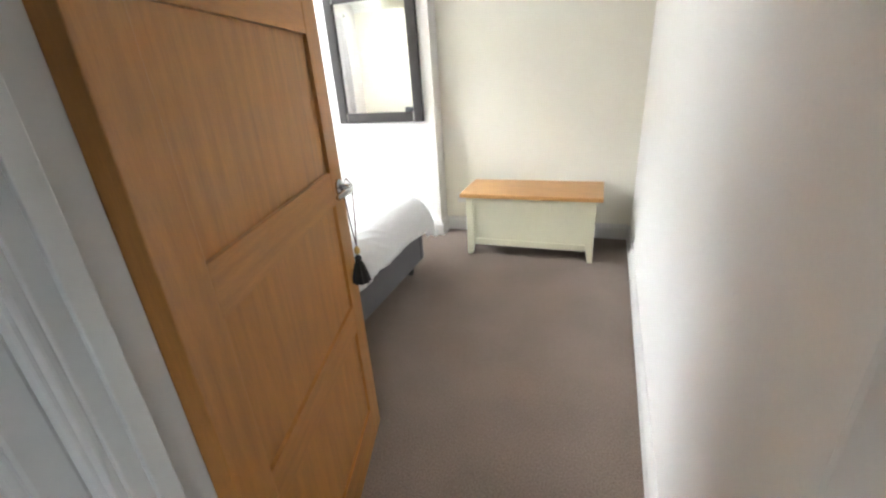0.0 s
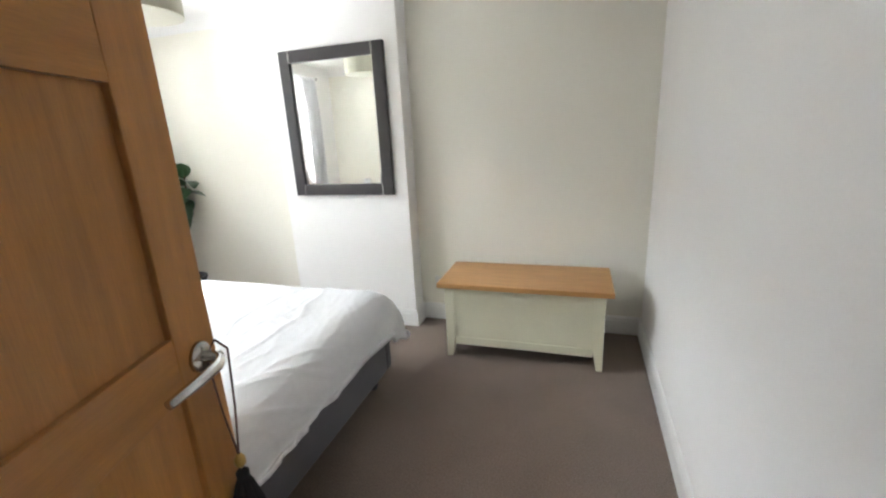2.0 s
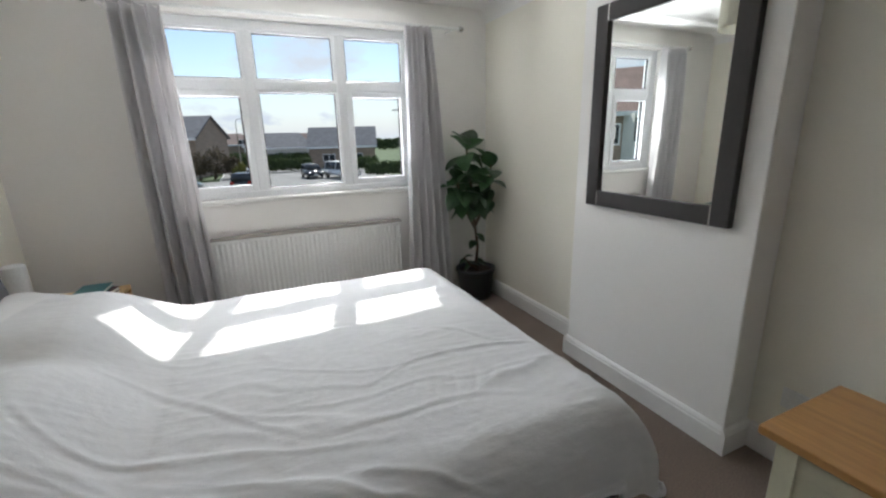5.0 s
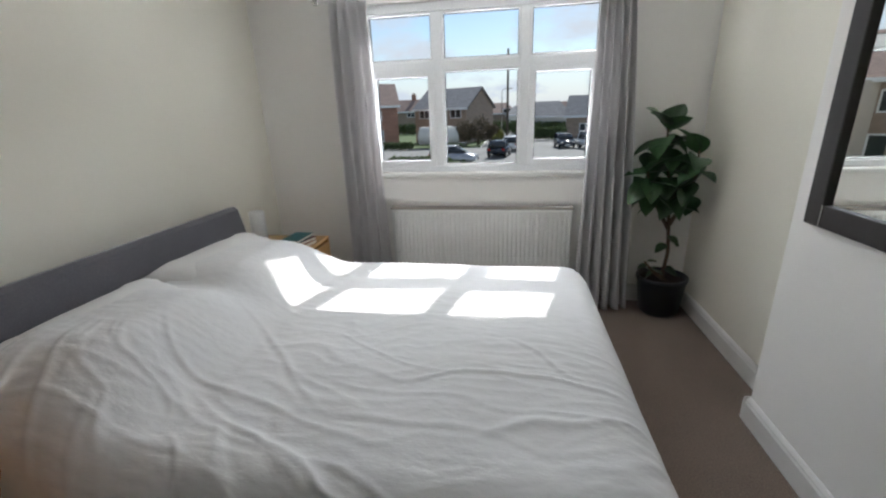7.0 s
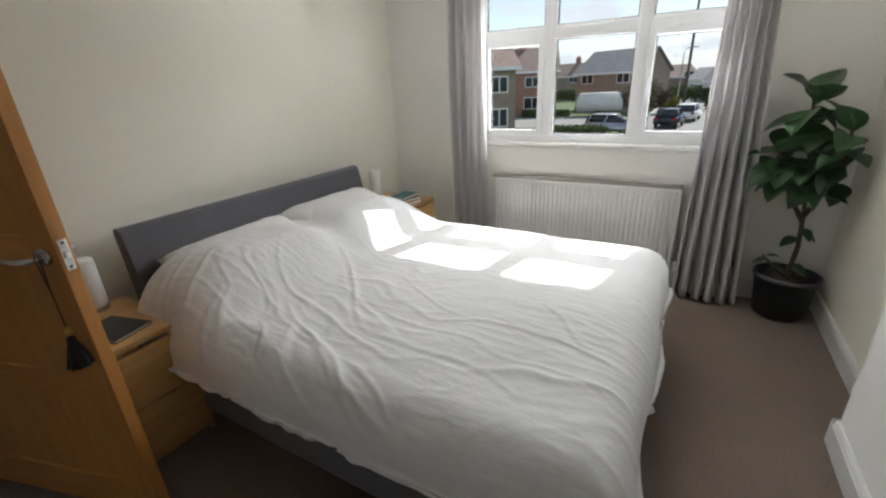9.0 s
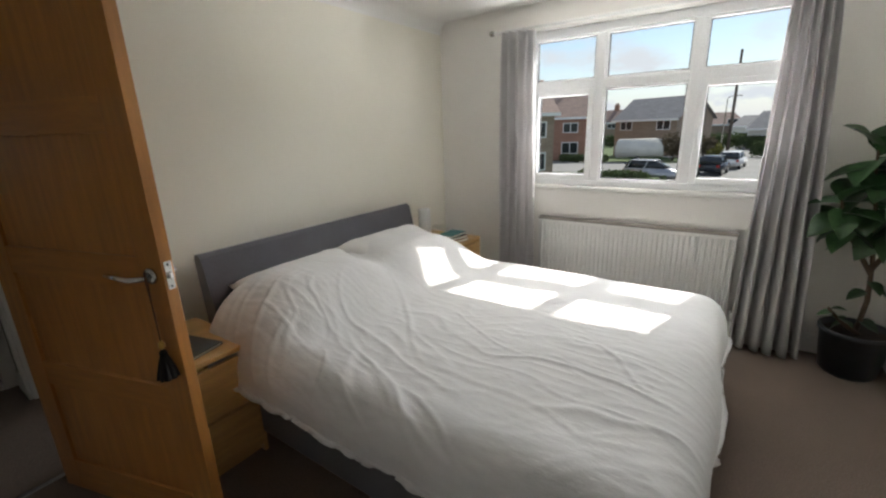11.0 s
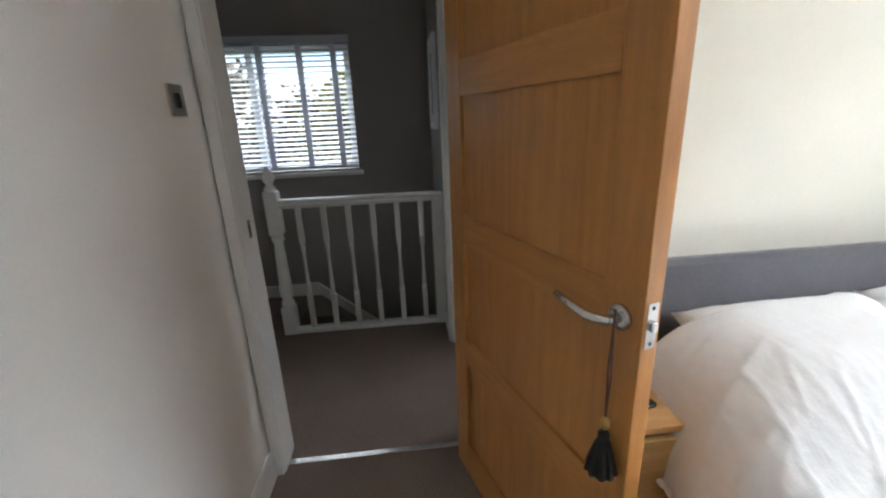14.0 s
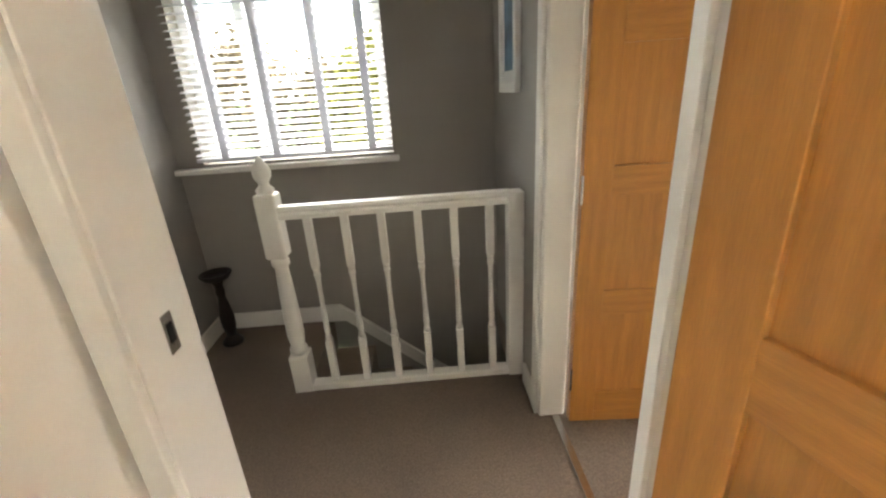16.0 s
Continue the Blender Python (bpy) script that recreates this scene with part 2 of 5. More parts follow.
floor = setting("floor", cube(XW, XR + 0.2, DY0, YF + 0.2, -0.2, 0), M_CARPET, "taupe loop-pile bedroom carpet", "carpet")
lf = cube(LX0, LX1 + 0.1, 1.55, DYH + 0.1, -0.2, -0.001)
box(lf, 1.80, LX1 + 0.1, LY0 - 0.1, 1.55, -0.2, -0.001)
setting("floor_landing", lf, M_CARPET, "taupe landing carpet round the stairwell", "carpet")

w = cube(XW - 0.145, XW, DY0, WY0, -0.2, H + 0.2)
box(w, XW - 0.145, XW, WY1, YF + 0.2, -0.2, H + 0.2)
box(w, XW - 0.145, XW, WY0, WY1, -0.2, WZ0)
box(w, XW - 0.145, XW, WY0, WY1, WZ1, H + 0.2)
setting("wall_west", w, M_WHITEWALL, "cream painted wall around the bedroom window", "wall")
setting("wall_north", cube(XW, XR + 0.2, YF, YF + 0.2, -0.2, H + 0.2), M_CREAM, "cream painted end wall behind the chest", "wall")
setting("chimney_breast", cube(BX0, BX1, YB, YF, 0, H, 0.006), M_WHITEWALL, "off-white shallow chimney breast", "wall")
SKEW = 0.047                   # the blank wall leans in towards the doorway
we = cube(XR, XR + 0.2, DY0, YF, -0.2, H + 0.2)
for v in we.verts:
    if v.co.x < XR + 0.1 and v.co.y < 4:
        v.co.x -= SKEW
setting("wall_east", we, M_WHITEWALL, "off-white blank side wall", "wall")
w = cube(XW, DX0 - 0.03, DYH + 0.002, YD, -0.2, H + 0.2)
box(w, DX1 + 0.03, XR, DY0 + 0.002, YD, -0.2, H + 0.2)
box(w, DX0 - 0.03, DX1 + 0.03, DY0 + 0.002, YD, DH + 0.03, H + 0.2)
setting("wall_south", w, M_CREAM, "cream painted wall with the doorway, behind the headboard", "wall")
setting("ceiling", box(cube(XW - 0.145, LX1 + 0.3, DY0, YF + 0.3, H, H + 0.15), XW - 0.145, LX1 + 0.3, LY0 - 0.3, DY0, H, H + 0.15), M_CEIL, "white painted ceiling", "ceiling")


def cove(x0, y0, x1, y1, nx, ny, name="coving"):
    """Plain concave coving along a wall; (nx, ny) points into the room."""
    bm, r = bmesh.new(), 0.10
    prof = [(0.0, 0.0), (0.0, -r)] + [(r - r * math.cos(a), -r + r * math.sin(a)) for a in [k * math.pi / 16 for k in range(1, 8)]] + [(r, 0.0)]
    ends = []
    for x, y in ((x0, y0), (x1, y1)):
        ends.append([bm.verts.new((x + nx * d, y + ny * d, H + z)) for d, z in prof])
    n = len(prof)
    for k in range(n):
        bm.faces.new((ends[0][k], ends[0][(k + 1) % n], ends[1][(k + 1) % n], ends[1][k]))
    bm.faces.new(ends[0][::-1])
    bm.faces.new(ends[1])
    setting(name, bm, M_CEIL, "plain white plaster coving", "coving")


cove(XW, YD, XR, YD, 0, 1)
cove(XR - SKEW - 0.001, YD, XR - 0.001, YF, -1, 0)
cove(BX1, YF - 0.001, XR, YF - 0.001, 0, -1)
cove(XW, YF - 0.001, BX0, YF - 0.001, 0, -1)
cove(BX0, YB, BX1, YB, 0, -1)


def skirting(x0, y0, x1, y1, nx, ny, high=0.125):
    """Moulded skirting board along a wall; (nx, ny) points into the room."""
    bm = bmesh.new()
    prof = [(0.0, 0.002), (0.018, 0.002), (0.018, high - 0.03), (0.014, high - 0.022), (0.014, high - 0.014), (0.006, high - 0.002), (0.0, high)]
    ends = []
    for x, y in ((x0, y0), (x1, y1)):
        ends.append([bm.verts.new((x + nx * d, y + ny * d, z)) for d, z in prof])
    n = len(prof)
    for k in range(n):
        bm.faces.new((ends[0][k], ends[0][(k + 1) % n], ends[1][(k + 1) % n], ends[1][k]))
    bm.faces.new(ends[0][::-1])
    bm.faces.new(ends[1])
    setting("baseboard", bm, M_GLOSS, "white gloss moulded skirting board", "skirting")


skirting(XR - SKEW, YD + 0.01, XR, YF, -1, 0)
skirting(BX1 + 0.018, YF, XR - 0.018, YF, 0, -1)
skirting(BX1, YB - 0.018, BX1, YF, 1, 0)
skirting(BX0, YB, BX1, YB, 0, -1)
skirting(BX0, YB - 0.018, BX0, YF, -1, 0)
skirting(XW + 0.018, YF, BX0 - 0.018, YF, 0, -1)
skirting(XW, YD, XW, YF, 1, 0)
skirting(XW + 0.018, YD, DX0 - 0.1, YD, 0, 1)

# ---- doorway ----
frame_ob = tagged(new("door_frame_1"), "white gloss bedroom door lining and architrave", "door frame", "", "structure")
part("lining", cube(DX0 - 0.03, DX0, DYH - 0.004, YD + 0.024, 0, DH, 0.002), M_GLOSS, frame_ob)
lat = part("lining", cube(DX1, DX1 + 0.03, DY0 - 0.004, YD + 0.004, 0, DH, 0.002), M_GLOSS, frame_ob)
part("lining", cube(DX0 - 0.03, DX1 + 0.03, DY0 - 0.004, YD + 0.004, DH, DH + 0.03, 0.002), M_GLOSS, frame_ob)
part("door_stop", cube(DX0, DX0 + 0.012, DYH + 0.02, DYH + 0.05, 0, DH, 0.002), M_GLOSS, frame_ob)


def architrave(x0, x1, y, out, z1, parent):
    """One upright of moulded trim, standing out from the wall at y."""
    bm = cube(x0, x1, min(y, y + out * 0.014), max(y, y + out * 0.014), 0.001, z1, 0.004)
    xm = (x0 + x1) / 2
    box(bm, xm - 0.012, xm + 0.02, min(y, y + out * 0.02), max(y, y + out * 0.02), 0.001, z1, 0.005)
    part("architrave", bm, M_GLOSS, parent)


architrave(DX0 - 0.085, DX0 - 0.008, DYH - 0.002, -1, DH + 0.06, frame_ob)
architrave(DX0 - 0.085, DX0 - 0.008, YD + 0.002, 1, DH + 0.06, frame_ob)
for yy, oo in ((YD + 0.002, 1), (DY0 - 0.002, -1)):
    part("architrave", cube(DX1 + 0.004, DX1 + 0.044, min(yy, yy + oo * 0.018), max(yy, yy + oo * 0.018), 0.001, DH + 0.06, 0.003), M_GLOSS, frame_ob)
    part("architrave", cube(DX0 - 0.085, DX1 + 0.044, min(yy, yy + oo * 0.018), max(yy, yy + oo * 0.018), DH + 0.06, DH + 0.13, 0.004), M_GLOSS, frame_ob)
keep = part("strike_plate", cube(DX1 - 0.0015, DX1 + 0.001, DY0 + 0.045, DY0 + 0.07, 0.995, 1.06, 0.0006), M_STEEL, frame_ob, "worn steel strike plate")
part("latch_hole", cube(DX1 - 0.0025, DX1 + 0.001, DY0 + 0.051, DY0 + 0.064, 1.012, 1.044), M_BLACKPL, keep)
tagged(whole("threshold_strip", cube(DX0, DX1, 2.80, 2.83, 0.0, 0.006, 0.003), M_STEEL, "slim silver carpet threshold bar in the doorway", "threshold strip"))


def shaker_door(name, label, at, rz, sign):
    """Oak four-panel door: the hinge is at its origin, the leaf runs along +y, and is 40 mm thick in x."""
    d = thing(name, label, "door", at, rz)
    W, T, top = 0.84, 0.02, 2.005
    for y0, y1 in ((0.0, 0.10), (W - 0.10, W)):
        part("stile", cube(-T, T, y0, y1, 0.008, top, 0.002), M_OAK_V, d)
    for z0, z1 in ((0.008, 0.155), (0.515, 0.615), (0.975, 1.075), (1.445, 1.545), (1.895, top)):
        part("rail", cube(-T + 0.0005, T - 0.0005, 0.10, W - 0.10, z0, z1, 0.001), M_OAK_H, d)
    for z0, z1 in ((0.155, 0.515), (0.615, 0.975), (1.075, 1.445), (1.545, 1.895)):
        part("panel", cube(-0.009, 0.009, 0.10, W - 0.10, z0, z1), M_OAK_V, d)
    for z in (0.22, 1.0, 1.75):
        part("hinge", spin([(0.005, z - 0.05), (0.005, z + 0.05)], 10, pose(sign * 0.022, -0.002, 0)), M_STEEL, d, "dark steel butt hinge")
    return d


def door_furniture(d):
    W, zc = 0.84, 1.018
    plate = part("latch_plate", cube(-0.012, 0.012, W, W + 0.0015, zc - 0.045, zc + 0.045, 0.0005), M_STEEL, d, "steel latch plate in the door's edge")
    part("latch_bolt", cube(-0.006, 0.006, W, W + 0.010, zc - 0.010, zc + 0.010, 0.003), M_CHROME, plate)
    for z in (-0.035, 0.035):
        part("screw", spin([(0.004, 0), (0.003, 0.001)], 10, pose(0, W + 0.0015, zc + z, -90)), M_BLACKPL, plate)
    for s in (-1, 1):
        rose = part("rose", spin([(0.026, 0), (0.026, 0.006), (0.022, 0.010), (0.012, 0.011)], 24, pose(s * 0.020, W - 0.05, zc, 0, s * 90)), M_STEEL, d, "round steel handle rose", True)
        part("lever", tube([(s * 0.028, W - 0.05, zc), (s * 0.055, W - 0.05, zc), (s * 0.066, W - 0.068, zc), (s * 0.070, W - 0.085, zc), (s * 0.070, W - 0.13, zc + 0.003), (s * 0.062, W - 0.19, zc + 0.004)], [0.010, 0.0095, 0.0095, 0.0095, 0.009, 0.0075], 12), M_CHROME, rose, "polished bowed lever handle", True)


HINGE = (DX0 + 0.013, 2.890, 0.0)
door = shaker_door("oak_door", "honey oak four-panel bedroom door standing open, with steel levers", HINGE, 16.4, -1)
door_furniture(door)
tassel = thing("door_tassel", "black silk tassel on a brown cord, hung from the door handle", "tassel", HINGE, 16.4)
ty, tx = 0.84 - 0.040, 0.046
part("cord", tube([(tx, ty, 1.043), (tx + 0.012, ty + 0.012, 1.02), (tx + 0.006, ty + 0.010, 0.91), (tx, ty, 0.81)], 0.0022, 6), M_BROWNCORD, tassel)
part("cord", tube([(tx, ty, 1.043), (tx - 0.012, ty - 0.012, 1.02), (tx - 0.006, ty - 0.010, 0.91), (tx, ty, 0.81)], 0.0022, 6), M_BROWNCORD, tassel)
part("bead", spin([(0.003, 0.782), (0.010, 0.79), (0.010, 0.802), (0.004, 0.812)], 12, pose(tx, ty, 0)), M_BRASS, tassel, "small brass bead", True)
tb = spin([(0.004, 0.782), (0.012, 0.772), (0.011, 0.76), (0.016, 0.745), (0.028, 0.698), (0.031, 0.682)], 26, pose(tx, ty, 0))
for v in tb.verts:
    if v.co.z < 0.75:
        k = 1 + 0.12 * math.sin(9 * math.atan2(v.co.y - ty, v.co.x - tx))
        v.co.x, v.co.y = tx + (v.co.x - tx) * k, ty + (v.co.y - ty) * k
part("skirt", tb, M_BLACK, tassel, "black fringe")

sw = thing("light_switch", "brushed steel light switch with a black rocker, on the wall", "light switch", (XR - SKEW + 0.004, 3.01, 1.458))
part("plate", cube(-0.006, 0.0, -0.043, 0.043, -0.043, 0.043, 0.0015), M_STEEL, sw)
part("rocker", cube(-0.009, -0.006, -0.012, 0.012, -0.02, 0.02, 0.001), M_BLACKPL, sw, "black rocker")

# ---- bedroom window ----
win = tagged(new("window_1"), "white upvc bedroom window of six panes", "window", "", "structure")
GX = -2.235


def bar(y0, y1, z0, z1, x0=GX - 0.035, x1=GX + 0.035, name="frame_bar", bev=0.006):
    return part(name, cube(x0, x1, y0, y1, z0, z1, bev), M_PVC, win)


bar(WY0, 3.715, WZ0, WZ1)
bar(5.29, WY1, WZ0, WZ1)
bar(3.715, 5.29, WZ0, 1.02)
bar(3.715, 5.29, 2.05, WZ1)
for y0, y1 in ((4.178, 4.240), (4.778, 4.84)):
    bar(y0, y1, 1.02, 2.05, GX - 0.034, GX + 0.034)
for y0, y1 in ((3.715, 4.178), (4.240, 4.778), (4.84, 5.29)):
    bar(y0, y1, 1.682, 1.742, GX - 0.033, GX + 0.033)
for (y0, y1), case in zip(((3.715, 4.178), (4.240, 4.778), (4.84, 5.29)), (True, False, True)):
    for z0, z1, low in ((1.02, 1.682, True), (1.742, 2.05, False)):
        b = 0.042 if case and low else 0.014
        sash = part("sash", box(box(box(cube(GX - 0.03, GX + (0.045 if b > 0.03 else 0.025), y0, y0 + b, z0, z1, 0.004), GX - 0.03, GX + (0.045 if b > 0.03 else 0.025), y1 - b, y1, z0, z1, 0.004), GX - 0.029, GX + (0.044 if b > 0.03 else 0.024), y0 + b, y1 - b, z0, z0 + b, 0.004), GX - 0.029, GX + (0.044 if b > 0.03 else 0.024), y0 + b, y1 - b, z1 - b, z1, 0.004), M_PVC, win)
        e, f = b, b + 0.005
        gk = box(box(box(cube(GX - 0.012, GX + 0.012, y0 + e, y0 + f, z0 + e, z1 - e), GX - 0.012, GX + 0.012, y1 - f, y1 - e, z0 + e, z1 - e), GX - 0.012, GX + 0.012, y0 + f, y1 - f, z0 + e, z0 + f), GX - 0.012, GX + 0.012, y0 + f, y1 - f, z1 - f, z1 - e)
        part("gasket", gk, M_RUBBER, sash, "black rubber gasket")
        pane = part("pane", cube(GX - 0.003, GX + 0.003, y0 + f, y1 - f, z0 + f, z1 - f), M_GLASS, sash)
        pane.visible_shadow = False
        if case and low:
            yh = y1 - 0.02 if y0 < 4 else y0 + 0.02
            part("window_handle", box(cube(GX + 0.045, GX + 0.058, yh - 0.012, yh + 0.012, 1.25, 1.33, 0.004), GX + 0.058, GX + 0.072, yh - 0.009, yh + 0.009, 1.28, 1.40, 0.005), M_PVC, sash, "white window handle")
setting("window_sill", cube(XW - 0.04, XW + 0.018, WY0 + 0.02, WY1 - 0.02, WZ0 - 0.03, WZ0 - 0.002, 0.005), M_GLOSS, "narrow white window sill", "window sill")

# ---- radiator ----
rad = thing("radiator", "white ribbed panel radiator below the window", "radiator", (XW, 4.5, 0.13))
RY, RH = 0.665, 0.60
rb = bmesh.new()
n, cols = 0, []
for i in range(0, 41 * 8 + 1):
    y = -RY + 2 * RY * i / (41 * 8)
    ph = (i % 8) / 8
    d = 0.0 if ph < 0.42 else (0.010 if 0.5 <= ph <= 0.92 else 0.005)
    cols.append((y, 0.07 + d))
lo = [rb.verts.new((x, y, 0.035)) for y, x in cols]
hi = [rb.verts.new((x, y, RH - 0.04)) for y, x in cols]
bl = [rb.verts.new((0.05, y, 0.035)) for y, x in cols]
bh = [rb.verts.new((0.05, y, RH - 0.04)) for y, x in cols]
for i in range(len(cols) - 1):
    rb.faces.new((lo[i], lo[i + 1], hi[i + 1], hi[i]))
    rb.faces.new((bl[i], bh[i], bh[i + 1], bl[i + 1]))
part("ribbed_panel", rb, M_RAD, rad)
part("back_panel", cube(0.03, 0.05, -RY, RY, 0.0, RH - 0.02, 0.004), M_RAD, rad)
part("rim", cube(0.045, 0.082, -RY, RY, RH - 0.045, RH - 0.015, 0.006), M_RAD, rad)
part("rim", cube(0.045, 0.082, -RY, RY, 0.01, 0.04, 0.006), M_RAD, rad)
# grey strip along the top, darker than the enamel
part("top_strip", cube(0.018, 0.086, -RY - 0.004, RY + 0.004, RH - 0.018, RH, 0.003), M_RADTOP, rad)
for y in (-RY + 0.05, RY - 0.05):
    part("bracket", cube(0.0, 0.032, y - 0.02, y + 0.02, 0.1, 0.5, 0.003), M_RAD, rad)
    part("pipe", tube([(0.055, y, -0.128), (0.055, y, 0.02)], 0.008), M_RAD, rad)
part("valve", spin([(0.012, 0), (0.018, 0.01), (0.018, 0.06), (0.014, 0.065)], 14, pose(0.055, RY + 0.03, 0.0)), M_PLASTIC, rad, "white valve cap", True)


# ---- curtains ----
def curtain(label, y_in_top, y_in_low, y_out_top, y_out_low, folds, seed):
    c = thing("curtain", label, "curtain", (-1.99, 0, 0.02), 0, "pair of window curtains")
    bm, rng = bmesh.new(), random.Random(seed)
    nu, nv = folds * 20, 34
    jit = [rng.uniform(-0.25, 0.25) for k in range(folds + 2)]
    amp = [rng.uniform(0.7, 1.2) for k in range(folds + 2)]
    grid = []
    for j in range(nv + 1):
        t = j / nv
        z = 2.075 * (1 - t)
        row = []
        for i in range(nu + 1):
            u = i / nu
            k = u * folds
            a = jit[int(k)] * (1 - k % 1) + jit[int(k) + 1] * (k % 1)
            s = 2 * math.pi * (k + 0.35 * a * t)
            g = amp[int(k)] * (1 - k % 1) + amp[int(k) + 1] * (k % 1)
            e = 1 - 0.25 * math.exp(-t * 5)
            yo = y_out_top + (y_out_low - y_out_top) * t ** 0.8
            yi = y_in_top + (y_in_low - y_in_top) * t ** 0.8
            y = yo + (yi - yo) * u + 0.012 * math.sin(s * 2 + t * 3) * t
            x = (0.052 * math.cos(s) + 0.016 * math.cos(2 * s + 1)) * g * e + 0.01 * math.sin(5 * t + 6 * u)
            row.append(bm.verts.new((x, y, z)))
        grid.append(row)
    for j in range(nv):
        for i in range(nu):
            bm.faces.new((grid[j][i], grid[j][i + 1], grid[j + 1][i + 1], grid[j + 1][i]))
    thick(part("cloth", bm, M_CURTAIN, c, "", True), 0.003)
    return c


curtain("pale grey full-length curtain gathered at the window", 3.80, 3.85, 3.56, 3.55, 4, 4)
curtain("pale grey full-length curtain gathered beside the plant", 5.23, 5.19, 5.42, 5.55, 5, 9)
rod = thing("curtain_pole", "slim white curtain pole above the window", "curtain pole", (-1.99, 0, 2.105))
part("pole", tube([(0, 3.46, 0), (0, 5.66, 0)], 0.011, 12), M_PLASTIC, rod, "", True)
for y in (3.45, 5.67):
    part("finial", spin([(0.012, -0.02), (0.02, -0.008), (0.02, 0.008), (0.008, 0.02)], 14, pose(0, y, 0, 90)), M_STEEL, rod, "small dark steel finial", True)
for y in (3.50, 5.62):
    part("bracket", tube([(-0.17, y, 0), (0, y, 0)], 0.008, 8), M_PLASTIC, rod)

# ---- mirror ----
mir = thing("wall_mirror", "rectangular wall mirror in a dark brown frame, on the chimney breast", "mirror", (-0.356, YB, 0.975))
MW, MH, MB = 0.385, 0.968, 0.078
for s in (-1, 1):
    part("frame_side", cube(min(s * MW, s * (MW - MB)), max(s * MW, s * (MW - MB)), -0.035, 0.0, 0, MH, 0.004), M_MIRFRAME, mir)
for z0 in (0, MH - MB):
    part("frame_rail", cube(-MW + MB + 0.003, MW - MB - 0.003, -0.032, -0.001, z0, z0 + MB, 0.003), M_MIRFRAME, mir)
    for s in (-1, 1):
        part("inlay", cube(s * (MW - MB) - 0.003, s * (MW - MB) + 0.003, -0.0345, -0.002, z0, z0 + MB), M_STEEL, mir, "thin silver inlay strip")
part("glass", cube(-MW + MB - 0.004, MW - MB + 0.004, -0.018, -0.010, MB - 0.004, MH - MB + 0.004), M_MIRROR, mir, "bevelled mirror glass")

# ---- chest ----
chest = thing("blanket_chest", "cream painted blanket chest with an oak lid, against the wall", "chest", (0.924, 5.652, 0.0))
CW, CD = 0.46, 0.20
part("lid", cube(-CW - 0.043, CW + 0.043, -CD - 0.028, CD + 0.03, 0.461, 0.492, 0.005), M_OAK_X, chest, "oiled oak lid")
for sx in (-1, 1):
    for sy in (-1, 1):
        lg = prism([(0, 0.003), (0.034, 0.003), (0.055, 0.12), (0.055, 0.461), (0, 0.461)], -0.0275, 0.0275)
        lg.transform(pose(-CW, sy * (CD - 0.0275), 0) if sx < 0 else pose(CW, sy * (CD - 0.0275), 0, 0, 0, 180))
        part("leg", lg, M_CHESTPAINT, chest)
for sy in (-1, 1):
    y = sy * (CD - 0.02)
    part("panel", cube(-CW + 0.055, CW - 0.055, y - 0.008, y + 0.008, 0.13, 0.39), M_CHESTPAINT, chest)
    part("rail", cube(-CW + 0.055, CW - 0.055, y - 0.015, y + 0.015, 0.38, 0.461, 0.002), M_CHESTPAINT, chest)
    part("rail", cube(-CW + 0.055, CW - 0.055, y - 0.015, y + 0.015, 0.085, 0.135, 0.002), M_CHESTPAINT, chest)
for sx in (-1, 1):
    x = sx * (CW - 0.02)
    part("panel", cube(x - 0.008, x + 0.008, -CD + 0.055, CD - 0.055, 0.1, 0.461), M_CHESTPAINT, chest)
part("base", cube(-CW + 0.03, CW - 0.03, -CD + 0.03, CD - 0.03, 0.10, 0.115), M_CHESTPAINT, chest)
sk = thing("wall_socket", "white double wall socket low beside the chest", "wall socket", (0.30, YF, 0.30))
part("plate", cube(-0.073, 0.073, -0.009, 0, -0.043, 0.043, 0.003), M_PLASTIC, sk)
for x in (-0.05, 0.05):
    part("rocker", cube(x - 0.008, x + 0.008, -0.012, -0.009, 0.012, 0.03, 0.001), M_PLASTIC, sk)

# ---- bed ----
bed = thing("bed", "grey upholstered king-size bed frame with a low curved headboard", "bed", (-0.55, 4.1, 0))
B0, B1, BY0, BY1 = -0.79, 0.79, -0.97, 0.95   # local extents
part("side_rail", cube(B0, B0 + 0.06, BY0, BY1, 0.10, 0.33, 0.015), M_UPHOL, bed)
part("side_rail", cube(B1 - 0.06, B1, BY0, BY1, 0.10, 0.33, 0.015), M_UPHOL, bed)
part("foot_rail", cube(B0, B1, BY1, BY1 + 0.06, 0.10, 0.33, 0.015), M_UPHOL, bed)
for x in (B0 + 0.08, B1 - 0.08):
    for y in (BY0 + 0.1, BY1 - 0.04):
        part("leg", spin([(0.022, 0.001), (0.028, 0.02), (0.03, 0.12)], 14, pose(x, y, 0)), M_BLACKPL, bed, "short black leg", True)
hb = prism([(-0.10, 0.05), (0.0, 0.05), (0.0, 0.42), (-0.02, 0.60), (-0.055, 0.78), (-0.075, 0.868), (-0.095, 0.885), (-0.125, 0.882), (-0.135, 0.86), (-0.125, 0.70), (-0.105, 0.45)], B0 - 0.045, B1 - 0.045)
hb.transform(Matrix(((0, 1, 0, 0), (1, 0, 0, -0.97), (0, 0, 1, 0), (0, 0, 0, 1))))
part("headboard", hb, M_UPHOL, bed, "padded grey sleigh headboard")
whole("mattress", cube(-0.74, 0.74, -0.96, 0.96, 0.20, 0.535, 0.05, 3), M_LINEN, "white mattress on the bed frame", "mattress", at=(-0.55, 4.1, 0))


